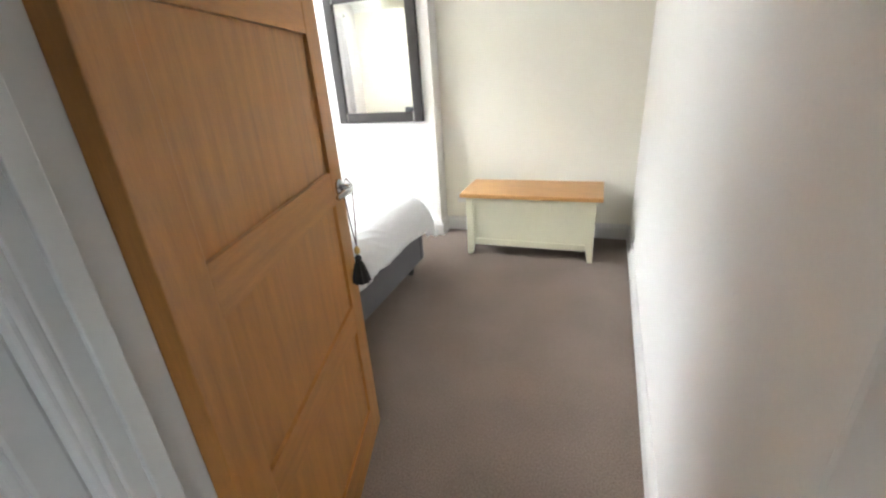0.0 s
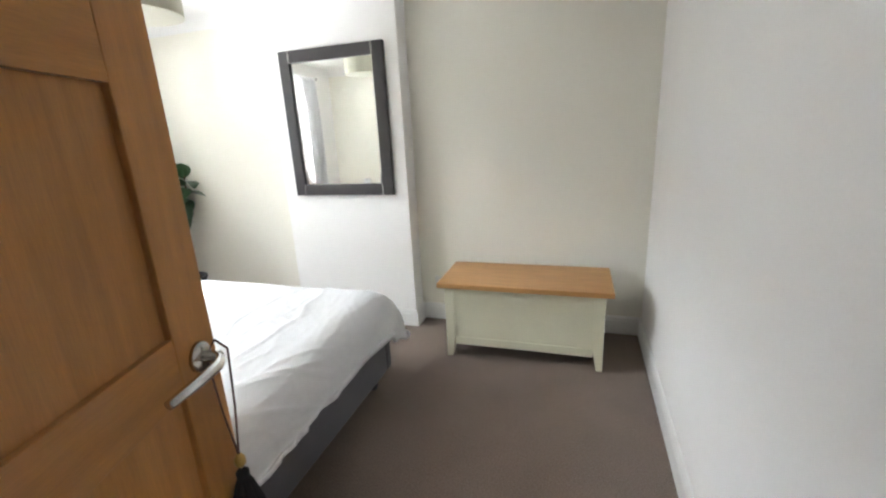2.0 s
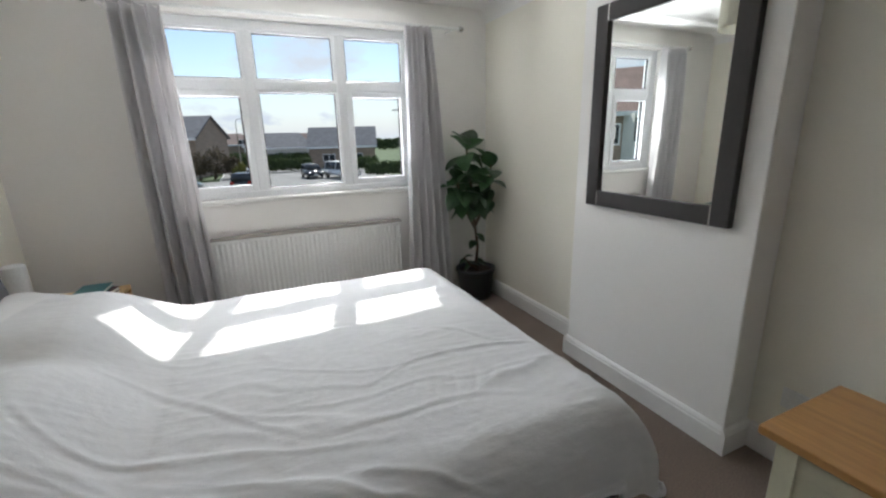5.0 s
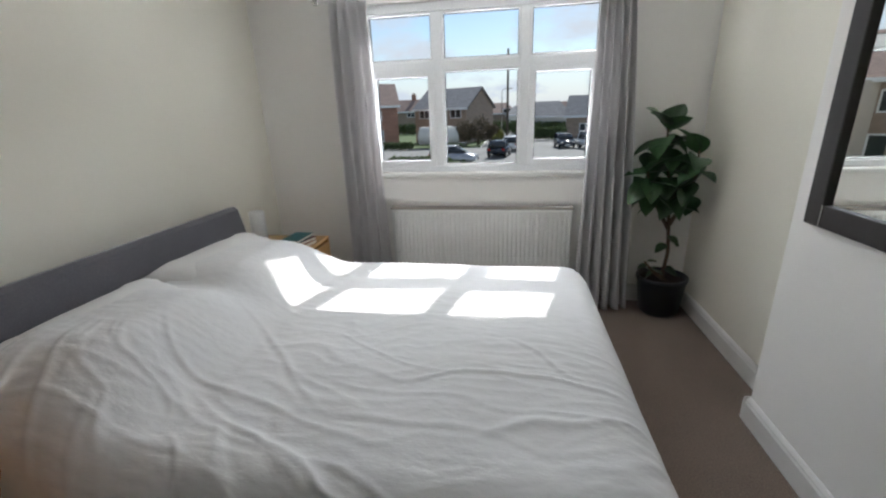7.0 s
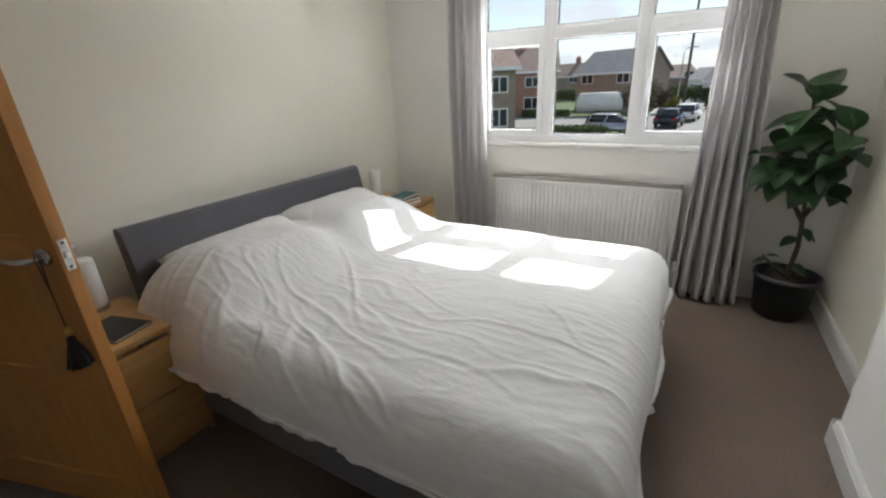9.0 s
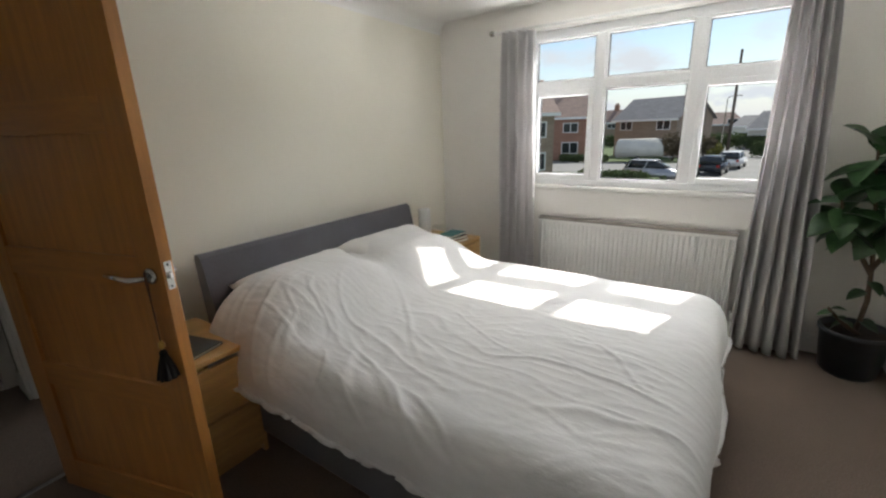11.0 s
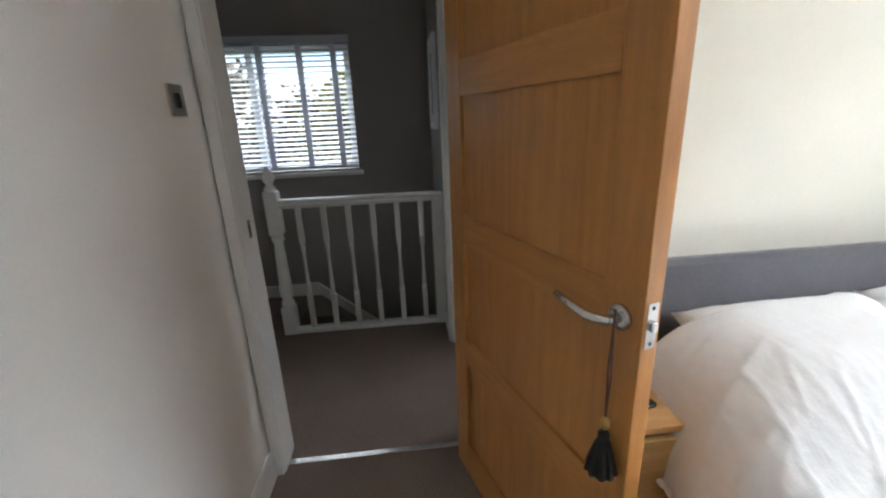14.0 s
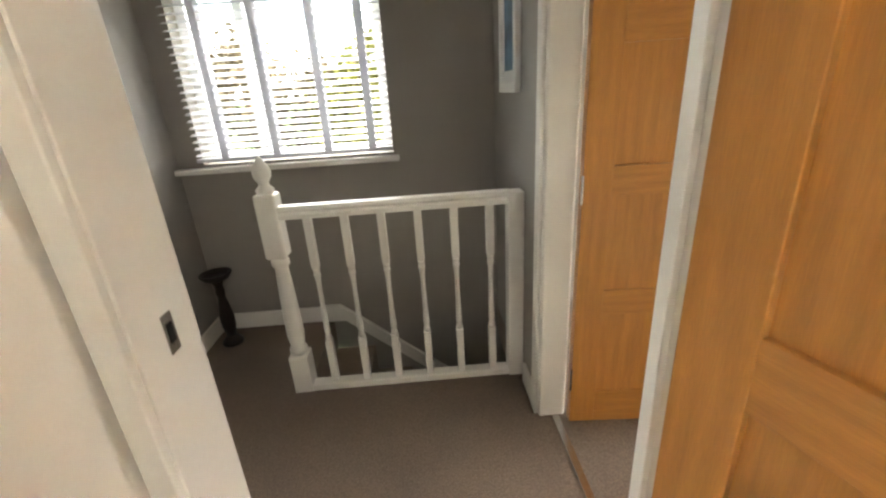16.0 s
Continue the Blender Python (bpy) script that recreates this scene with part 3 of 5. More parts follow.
def pillow(x, y, z, rz, tilt):
    bm = bmesh.new()
    n = 22
    g = {}
    for sgn in (1, -1):
        for i in range(n + 1):
            for j in range(n + 1):
                u, v = 2 * i / n - 1, 2 * j / n - 1
                edge = (1 - abs(u) ** 3.5) * (1 - abs(v) ** 3.5)
                if sgn < 0 and (i in (0, n) or j in (0, n)):
                    g[sgn, i, j] = g[1, i, j]
                    continue
                k = 1 - 0.06 * (u * u * v * v < 0.3) * (abs(u) ** 6 + abs(v) ** 6)
                zz = sgn * 0.075 * max(edge, 0) ** 0.45 + 0.006 * noise.noise(Vector((u * 3, v * 3, sgn + x)))
                g[sgn, i, j] = bm.verts.new((0.36 * u * k, 0.24 * v * k, zz))
        for i in range(n):
            for j in range(n):
                f = (g[sgn, i, j], g[sgn, i + 1, j], g[sgn, i + 1, j + 1], g[sgn, i, j + 1])
                bm.faces.new(f if sgn > 0 else f[::-1])
    ob = whole("pillow", bm, M_PILLOW, "plump white pillow tucked under the duvet", "pillow", smooth=True)
    ob.matrix_basis = pose(x, y, z, tilt, 0, rz)
    return tagged(ob, group="pillows on the bed")


pillow(-0.25, 3.335, 0.655, 2, -16)
pillow(-0.93, 3.345, 0.670, -3, -16)


# creases of the duvet: start and end on the cloth, height, half-width
CREASES = (
    (0.02, -0.50, 0.50, 0.10, 0.012, 0.020), (0.50, 0.10, 0.62, 0.75, 0.010, 0.018), (0.30, -0.60, 0.52, -0.22, 0.013, 0.016),
    (0.42, -0.62, 0.62, -0.36, 0.014, 0.015), (0.55, -0.66, 0.74, -0.44, 0.012, 0.014), (0.56, -0.20, 0.86, 0.30, 0.014, 0.018),
    (0.36, 0.00, 0.46, 0.55, 0.009, 0.014), (0.20, 0.05, 0.30, 0.60, 0.007, 0.012), (0.70, 0.10, 0.90, 0.60, 0.012, 0.016),
    (0.10, -0.10, 0.22, 0.30, 0.006, 0.010), (0.66, -0.30, 0.94, -0.12, 0.012, 0.016), (-0.20, 0.10, -0.05, 0.55, 0.006, 0.012),
    (0.40, 0.45, 0.52, 0.95, 0.009, 0.014), (0.76, -0.52, 0.98, -0.40, 0.010, 0.014), (0.05, 0.55, 0.30, 0.92, 0.008, 0.014),
)


def creased(s, t):
    """Height that the single creases add at a place on the cloth."""
    high = 0.0
    for s0, t0, s1, t1, a, wid in CREASES:
        a, wid = 0.6 * a, 0.62 * wid
        ds, dt = s1 - s0, t1 - t0
        long = math.hypot(ds, dt)
        u = ((s - s0) * ds + (t - t0) * dt) / long ** 2
        if -0.1 < u < 1.1:
            q = ((s - s0) * dt - (t - t0) * ds) / long + 0.03 * math.sin(5 * u + 9 * s0) + 0.012 * noise.noise(Vector((u * 4, s0 * 7, t0)))
            if abs(q) < 4 * wid:
                fade = max(0.0, math.sin(math.pi * (u + 0.1) / 1.2))
                high += a * fade * (0.55 + 0.45 * noise.noise(Vector((u * 6, s0 * 9, 3.0)))) * (math.exp(-(q / wid) ** 2) - 0.5 * math.exp(-((q - 1.6 * wid) / wid) ** 2))
    return high


def duvet():
    """A duvet laid over the bed, hanging at both sides and over the foot."""
    bm = bmesh.new()
    HX, HY, R = 0.70, 0.90, 0.16
    arc = R * math.pi / 2
    sx, sy0, sy1 = HX + arc + 0.10, -0.90, HY + arc + 0.12
    nx, ny = 250, 250

    def fold(s, half):
        a = abs(s)
        if a <= half:
            return a, 0.0
        if a <= half + arc:
            th = (a - half) / R
            return half + R * math.sin(th), R * (1 - math.cos(th))
        return half + R + 0.10 * (a - half - arc), R + (a - half - arc)

    V = []
    for j in range(ny + 1):
        t = sy0 + (sy1 - sy0) * j / ny
        row = []
        for i in range(nx + 1):
            s = -sx + 2 * sx * i / nx
            ax, dx = fold(s, HX)
            ay, dy = fold(t, HY) if t > 0 else (abs(t), 0.0)
            x, y = math.copysign(ax, s), math.copysign(ay, t)
            # over the pillows
            head = max(0.0, min(1.0, (-0.30 - t) / 0.34))
            head = head * head * (3 - 2 * head)
            dip = 1 - 0.28 * math.exp(-((x + 0.02) / 0.10) ** 2)
            side = 0.5 + 0.5 * math.cos(math.pi * max(0.0, min(1.0, (abs(s) - 0.50) / 0.55)))
            lift = 0.185 * head * dip * side
            # loft and creases
            p = Vector((s, t, 0.0))
            wv = 0.010 * noise.noise(p * 2.0) + 0.005 * noise.noise(p * 5.0 + Vector((3, 1, 7)))
            # long creases along the bed, in patches, stronger towards the side that hangs
            warp = 1.1 * noise.noise(p * 1.3 + Vector((2, 5, 1))) + 0.4 * noise.noise(p * 4 + Vector((7, 5, 1)))
            q = Vector(((s - 0.20 * t) * 6.0 + warp, t * 1.1 + 3, 0.0))
            much = max(0.0, min(1.0, (s + 0.25) / 0.6)) * max(0.0, min(1.0, 0.5 + 2.0 * noise.noise(p * 1.9 + Vector((9, 2, 0)))))
            wv += 0.008 * much * max(0.0, 1 - abs(noise.noise(q)) * 8.0) ** 1.4
            patch = max(0.0, min(1.0, 0.35 + 2.0 * noise.noise(p * 2.6 + Vector((1, 12, 0)))))
            q = Vector(((s - 0.10 * t) * 24 + 2 * warp, t * 3.5, 4.0))
            wv += 0.0028 * patch * max(0.0, 1 - abs(noise.noise(q)) * 4.5)
            q = Vector(((s + 0.25 * t) * 15 + 3 * warp, t * 4.0, 9.0))
            wv += 0.0017 * (1 - patch) * max(0.0, min(1.0, (s + 0.5) / 0.5)) * max(0.0, 1 - abs(noise.noise(q)) * 5.0)
            # short folds fanning from the shoulder
            fan = math.atan2(t + 0.95, s - 0.05)
            q2 = Vector((fan * 9 + noise.noise(p * 3), math.hypot(t + 0.95, s - 0.05) * 2.2, 5.0))
            near = max(0.0, min(1.0, (s - 0.35) / 0.25)) * max(0.0, min(1.0, (0.25 - t) / 0.4))
            wv += 0.008 * near * max(0.0, 1 - abs(noise.noise(q2)) * 4.0)
            wv += creased(s, t)
            z = 0.575 + lift - min(math.hypot(dx, dy) if dx * dy == 0 else 0.62 * (dx + dy) + 0.38 * max(dx, dy), 0.190 + 0.02 * noise.noise(Vector((s, t, 8.0)) * 2.5) + (0.11 if dx * dy > 0 else 0.0)) + wv
            hang = max(0.0, min(1.0, (max(dx, dy) - 0.08) / 0.2))
            wob = hang * (0.012 * math.sin(7 * t + 3 * noise.noise(p * 1.5)) + 0.012 * noise.noise(p * 6))
            if dx > 0:
                x += math.copysign(wob, s)
            if dy > 0:
                y += hang * (0.02 * math.sin(9 * s + 1) + 0.012 * noise.noise(p * 6 + Vector((4, 4, 4))))
            row.append(bm.verts.new((x, y, z)))
        V.append(row)
    for j in range(ny):
        for i in range(nx):
            bm.faces.new((V[j][i], V[j][i + 1], V[j + 1][i + 1], V[j + 1][i]))
    bmesh.ops.recalc_face_normals(bm, faces=bm.faces)
    return thick(whole("duvet", bm, M_LINEN, "rumpled white cotton duvet spread over the bed", "duvet", smooth=True, at=(-0.55, 4.1, 0)), 0.016)


duvet()


# ---- bedside cabinets ----
def nightstand(label, at, m_body):
    ns = thing("nightstand", label, "bedside cabinet", at, 0, "bedside cabinets")
    w2, dp, hh = 0.20, 0.48, 0.565
    part("top", cube(-w2, w2, 0, dp, hh - 0.022, hh, 0.002), m_body, ns)
    for s in (-1, 1):
        part("side", cube(min(s * w2, s * (w2 - 0.018)), max(s * w2, s * (w2 - 0.018)), 0, dp - 0.001, 0.002, hh - 0.022, 0.001), m_body, ns)
    part("back", cube(-w2 + 0.018, w2 - 0.018, 0, 0.01, 0.02, hh - 0.022), m_body, ns)
    for z0, z1 in ((0.05, 0.282), (0.292, 0.523)):
        part("drawer_front", cube(-w2 + 0.019, w2 - 0.019, dp - 0.018, dp + 0.002, z0, z1, 0.002), m_body, ns, "plain drawer front")
    part("plinth", cube(-w2 + 0.02, w2 - 0.02, dp - 0.05, dp - 0.035, 0.002, 0.045), m_body, ns)
    return ns


nightstand("pale oak two-drawer bedside cabinet beside the bed", (0.430, 2.972, 0), M_BEECH)
nightstand("pale oak bedside cabinet holding books, near the window", (-1.66, 2.93, 0), M_BEECH)


def book(label, at, rz, size, col, paper=True):
    w2, d2, h = size[0] / 2, size[1] / 2, size[2]
    b = thing("book", label, "book", at, rz, "books at the bedside")
    mc = mat("book_cover", col, 0.55, var=0.1, scale=10, bump=0.05)
    part("cover", box(box(cube(-w2, w2, -d2, d2, 0, 0.003, 0.001), -w2, w2, -d2, d2, h - 0.003, h, 0.001), -w2, -w2 + 0.003, -d2, d2, 0.003, h - 0.003), mc, b)
    part("pages", cube(-w2 + 0.003, w2 - 0.006, -d2 + 0.004, d2 - 0.004, 0.003, h - 0.003), mat("paper", (0.7, 0.66, 0.55), 0.9, stretch=(1, 1, 40)), b, "cream paper pages")


book("black notebook lying on the bedside cabinet", (0.41, 3.29, 0.566), 14, (0.15, 0.21, 0.014), (0.02, 0.02, 0.022))
book("tan hardback book under a stack", (-1.58, 3.31, 0.566), 82, (0.16, 0.23, 0.028), (0.42, 0.18, 0.08))
book("dark hardback book in a stack", (-1.58, 3.31, 0.595), 75, (0.15, 0.22, 0.022), (0.10, 0.03, 0.03))
book("teal paperback book on top of a stack", (-1.59, 3.31, 0.618), 88, (0.13, 0.2, 0.02), (0.04, 0.16, 0.17))
lampb = thing("table_lamp", "small white cylinder lamp on the far bedside cabinet", "lamp", (-1.62, 3.02, 0.566))
part("shade", spin([(0.045, 0.02), (0.05, 0.03), (0.05, 0.23), (0.045, 0.235)], 20), M_PLASTIC, lampb, "", True)
part("base", spin([(0.05, 0.0), (0.05, 0.02)], 20), M_STEEL, lampb)
lampn = thing("table_lamp", "slim white cylinder lamp on the near bedside cabinet", "lamp", (0.35, 3.03, 0.566))
part("shade", spin([(0.035, 0.02), (0.04, 0.03), (0.04, 0.23), (0.035, 0.235)], 20), M_PLASTIC, lampn, "", True)
part("base", spin([(0.04, 0.0), (0.04, 0.02)], 20), M_STEEL, lampn)

# ---- pendant lamp ----
pend = thing("ceiling_pendant", "cream drum lampshade hanging from the ceiling", "pendant lamp", (-0.64, 4.70, H))
part("ceiling_rose", spin([(0.012, -0.03), (0.04, -0.012), (0.045, 0)], 18), M_PLASTIC, pend, "", True)
part("flex", tube([(0, 0, -0.03), (0, 0, -0.16)], 0.004, 8), M_PLASTIC, pend)
sb = spin([(0.196, -0.385), (0.200, -0.385), (0.200, -0.15), (0.196, -0.15)], 40)
part("shade", sb, M_SHADE, pend, "drum shade")
part("holder", spin([(0.02, -0.22), (0.02, -0.15)], 12), M_PLASTIC, pend)

# ---- the landing ----
w = cube(VX1, LX1 + 0.1, LY0 - 0.25, LY0, -3.0, H)
box(w, -1.0, VX0, LY0 - 0.25, LY0, -3.0, H)
box(w, VX0, VX1, LY0 - 0.25, LY0, -3.0, VZ0)
box(w, VX0, VX1, LY0 - 0.25, LY0, VZ1, H)
setting("wall_landing_south", w, M_GREY, "grey painted landing wall with a blind-covered window", "wall")
setting("wall_landing_east", cube(LX1, LX1 + 0.1, LY0, DY0, -0.2, H), M_GREY, "grey painted landing side wall", "wall")
w = cube(LX0 - 0.10, LX0, LY0, 1.90, 0.0, H)
box(w, LX0 - 0.10, LX0, 1.90, DYH, 2.04, H)
box(w, LX0 - 0.10, LX0, 2.75, DYH, 0.0, 2.04)
setting("wall_landing_west", w, M_GREY, "pale grey landing wall with a doorway", "wall")
setting("wall_landing_north", cube(XR + 0.2, LX1 + 0.1, DY0, DY0 + 0.1, -0.2, H), M_GREY, "grey painted landing wall beside the bedroom", "wall")
# the next room, glimpsed through its door
# the outer wall's opening is unseen, added to let daylight onto the landing
setting("wall_next_room", box(box(box(box(cube(XW - 0.145, XW, LY0 - 0.25, 1.55, -0.2, H), XW - 0.145, XW, 2.25, DYH, -0.2, H), XW - 0.145, XW, 1.55, 2.25, -0.2, 0.9), XW - 0.145, XW, 1.55, 2.25, 2.1, H), XW, -1.0, LY0 - 0.25, LY0, -0.2, H), M_CREAM, "cream walls of the next room", "wall")
setting("floor_next_room", cube(XW, LX0, LY0, DYH, -0.2, -0.002), M_CARPET, "taupe carpet of the next room", "carpet")

# stairs going down towards the next room, under it
stair = tagged(new("staircase"), "carpeted stairs going down from the landing", "stairs", "", "structure")
for k in range(7):
    part("step", cube(1.80 - 0.23 * (k + 1) - 0.02, 1.80 - 0.23 * k, LY0 + 0.03, 1.51, -3.0, -0.19 * (k + 1), 0.012), M_CARPET, stair)
st = prism([(1.84, 0.0), (1.84, 0.11), (1.74, 0.11), (0.04, -1.30), (0.04, -1.40), (1.72, 0.0)], LY0 + 0.001, LY0 + 0.026)
part("string_board", st, M_GLOSS, stair, "white gloss string board")
setting("stairwell_side", box(cube(-0.4, 1.80, 1.515, 1.55, -3.0, -0.2), -0.4, -0.3, LY0, 1.515, -3.0, -0.2), M_GREY, "grey stairwell side below the landing", "wall")
setting("stairwell_floor", cube(-0.4, 1.85, LY0 - 0.1, 1.7, -3.1, -3.0), M_CARPET, "hall carpet at the stair foot", "carpet")


def land_skirt(x0, x1, y0, y1):
    setting("baseboard", cube(x0, x1, y0, y1, 0.001, 0.105, 0.004), M_GLOSS, "white gloss landing skirting board", "skirting")


land_skirt(1.84, LX1, LY0, LY0 + 0.016)
land_skirt(LX1 - 0.016, LX1, LY0 + 0.016, DY0)
land_skirt(LX0, LX0 + 0.016, 1.70, 1.90)

# doorway and open door of the next room
fr2 = tagged(new("door_frame_2"), "white gloss door lining of the next room", "door frame", "", "structure")
part("lining", cube(LX0 - 0.11, LX0 + 0.004, 1.90, 1.95, 0.001, 2.04, 0.012, 3), M_GLOSS, fr2)
part("lining", cube(LX0 - 0.11, LX0 + 0.004, 2.70, 2.75, 0.001, 2.04, 0.012, 3), M_GLOSS, fr2)
part("lining", cube(LX0 - 0.11, LX0 + 0.004, 1.95, 2.70, 1.99, 2.04, 0.004), M_GLOSS, fr2)
part("architrave", cube(LX0 + 0.002, LX0 + 0.018, 1.87, 1.93, 0.001, 2.06, 0.006), M_GLOSS, fr2)
part("architrave", cube(LX0 + 0.002, LX0 + 0.012, 2.715, 2.765, 0.001, 2.06, 0.006), M_GLOSS, fr2)
d2 = shaker_door("oak_door", "honey oak four-panel door standing open into the next room", (LX0 - 0.115, 1.975, 0.0), 86.0, 1)
whole("threshold_strip", cube(LX0 - 0.085, LX0 - 0.055, 1.95, 2.70, -0.001, 0.005, 0.002), M_STEEL, "slim silver carpet bar at the next doorway", "threshold strip")

# balustrade
rail = thing("balustrade", "white painted turned balustrade round the stairwell", "balustrade", (0, 1.615, 0))
RX0, RX1 = LX0 + 0.07, 1.77
hr = prism([(-0.028, 0), (0.028, 0), (0.03, 0.02), (0.022, 0.028), (0.03, 0.04), (0.024, 0.055), (-0.024, 0.055), (-0.03, 0.04), (-0.022, 0.028), (-0.03, 0.02)], RX0 - 0.01, RX1)
hr.transform(Matrix(((0, 1, 0, 0), (1, 0, 0, 0), (0, 0, 1, 0.875), (0, 0, 0, 1))))
part("handrail", hr, M_GLOSS, rail)
part("base_rail", cube(RX0, RX1, -0.03, 0.03, 0.0, 0.035, 0.005), M_GLOSS, rail)
part("half_post", cube(LX0, RX0, -0.04, 0.04, 0.0, 0.925, 0.006), M_GLOSS, rail)
bal = None
for k in range(6):
    x = RX0 + 0.075 + k * (RX1 - RX0 - 0.145) / 5.25
    if bal is None:
        bb = cube(-0.017, 0.017, -0.017, 0.017, 0.64, 0.88, 0.003)
        box(bb, -0.017, 0.017, -0.017, 0.017, 0.035, 0.27, 0.003)
        tmp = bpy.data.meshes.new("turning")
        sp = spin([(0.012, 0.27), (0.016, 0.285), (0.011, 0.30), (0.015, 0.32), (0.0105, 0.42), (0.010, 0.54), (0.0125, 0.59), (0.017, 0.605), (0.012, 0.62), (0.016, 0.63), (0.012, 0.64)], 12)
        sp.to_mesh(tmp)
        sp.free()
        bb.from_mesh(tmp)
        bpy.data.meshes.remove(tmp)
        bal = part("baluster", bb, M_GLOSS, rail)
        bal.location.x = x
    else:
        ob = new("baluster", bal.data)
        ob.parent, ob.location.x = rail, x
newel = thing("newel_post", "white painted turned newel post with a ball finial", "newel post", (1.815, 1.60, 0))
part("foot", cube(-0.045, 0.045, -0.045, 0.045, -0.2, 0.20, 0.006), M_GLOSS, newel)
part("shaft", spin([(0.03, 0.20), (0.042, 0.215), (0.042, 0.23), (0.032, 0.245), (0.041, 0.31), (0.034, 0.54), (0.029, 0.65), (0.040, 0.665), (0.040, 0.685), (0.03, 0.70)], 24), M_GLOSS, newel, "", True)
part("head_block", cube(-0.045, 0.045, -0.045, 0.045, 0.70, 0.985, 0.012, 3), M_GLOSS, newel)
part("finial", spin([(0.034, 0.985), (0.038, 1.002), (0.022, 1.02), (0.022, 1.03), (0.036, 1.055), (0.038, 1.075), (0.030, 1.10), (0.016, 1.12), (0.012, 1.13), (0.004, 1.138)], 24), M_GLOSS, newel, "acorn finial", True)

# landing window with its blind
wn2 = tagged(new("window_2"), "white landing window behind a venetian blind", "window", "", "structure")
for x0, x1, z0, z1 in ((VX0, VX0 + 0.05, VZ0, VZ1), (VX1 - 0.05, VX1, VZ0, VZ1), (VX0 + 0.05, VX1 - 0.05, VZ0, VZ0 + 0.05), (VX0 + 0.05, VX1 - 0.05, VZ1 - 0.05, VZ1), (2.02, 2.07, VZ0 + 0.05, VZ1 - 0.05)):
    part("frame_bar", cube(x0, x1, LY0 - 0.16, LY0 - 0.10, z0, z1, 0.005), M_PVC, wn2)
for x0, x1 in ((VX0 + 0.05, 2.02), (2.07, VX1 - 0.05)):
    pn = part("pane", cube(x0, x1, LY0 - 0.134, LY0 - 0.128, VZ0 + 0.05, VZ1 - 0.05), M_GLASS, wn2)
    pn.visible_shadow = False
setting("window_sill", cube(VX0 - 0.03, LX1 - 0.001, LY0 - 0.10, LY0 + 0.06, VZ0 - 0.045, VZ0 - 0.015, 0.006), M_GLOSS, "white gloss landing window sill", "window sill")
blind = thing("venetian_blind", "white venetian blind with wide pale tapes, half open", "window blind", (0, LY0 + 0.005, 0))
part("head_rail", cube(VX0 - 0.01, VX1 + 0.03, -0.03, 0.03, VZ1 - 0.005, VZ1 + 0.045, 0.004), M_BLIND, blind)
part("bottom_rail", cube(VX0, VX1 + 0.02, -0.025, 0.025, VZ0 + 0.015, VZ0 + 0.035, 0.004), M_BLIND, blind)
slat = None
NS = 24
for k in range(NS):
    z = VZ0 + 0.055 + k * (VZ1 - VZ0 - 0.07) / (NS - 1)
    if slat is None:
        sb2 = cube(VX0, VX1 + 0.02, -0.024, 0.024, -0.0012, 0.0012)
        slat = part("slat", sb2, M_BLIND, blind)
        ob = slat
    else:
        ob = new("slat", slat.data)
        ob.parent = blind
    ob.matrix_basis = pose(0, 0, z, -20)
for x in (1.42, 1.66, 1.94, 2.22):
    part("tape", cube(x - 0.019, x + 0.019, 0.0265, 0.028, VZ0 + 0.02, VZ1), M_TAPE, blind)
    part("tape", cube(x - 0.019, x + 0.019, -0.028, -0.0265, VZ0 + 0.02, VZ1), M_TAPE, blind)

# picture and ash stand
pic = thing("framed_picture", "white-framed blue abstract print on the landing wall", "picture", (LX0, 1.40, 1.315))
for y0, y1, z0, z1 in ((-0.17, -0.13, 0, 0.56), (0.13, 0.17, 0, 0.56), (-0.13, 0.13, 0, 0.04), (-0.13, 0.13, 0.52, 0.56)):
    part("frame_side", cube(0.0, 0.025, y0, y1, z0, z1, 0.003), M_PLASTIC, pic)
m_print = mat("blue_abstract_print", (0.10, 0.22, 0.33), 0.4, var=0.6, scale=6, fine=20, fvar=0.2, bump=0)
part("mount", cube(0.004, 0.010, -0.13, 0.13, 0.04, 0.52), M_PLASTIC, pic)
part("print", cube(0.010, 0.013, -0.09, 0.09, 0.09, 0.47), m_print, pic, "blue and white abstract print")
stand = thing("ashtray_stand", "dark carved wooden pedestal stand in the landing corner", "stand", (2.37, 1.12, 0))
part("foot", spin([(0.06, 0.001), (0.06, 0.015), (0.045, 0.03), (0.03, 0.05)], 24), M_DARKWOOD, stand, "", True)
part("stem", spin([(0.026, 0.05), (0.038, 0.12), (0.04, 0.18), (0.028, 0.26), (0.02, 0.30), (0.026, 0.34), (0.022, 0.38), (0.035, 0.41)], 20), M_DARKWOOD, stand, "", True)
part("bowl", spin([(0.03, 0.405), (0.065, 0.42), (0.085, 0.445), (0.085, 0.455), (0.075, 0.455), (0.06, 0.435)], 28), M_DARKWOOD, stand, "shallow dish", True)

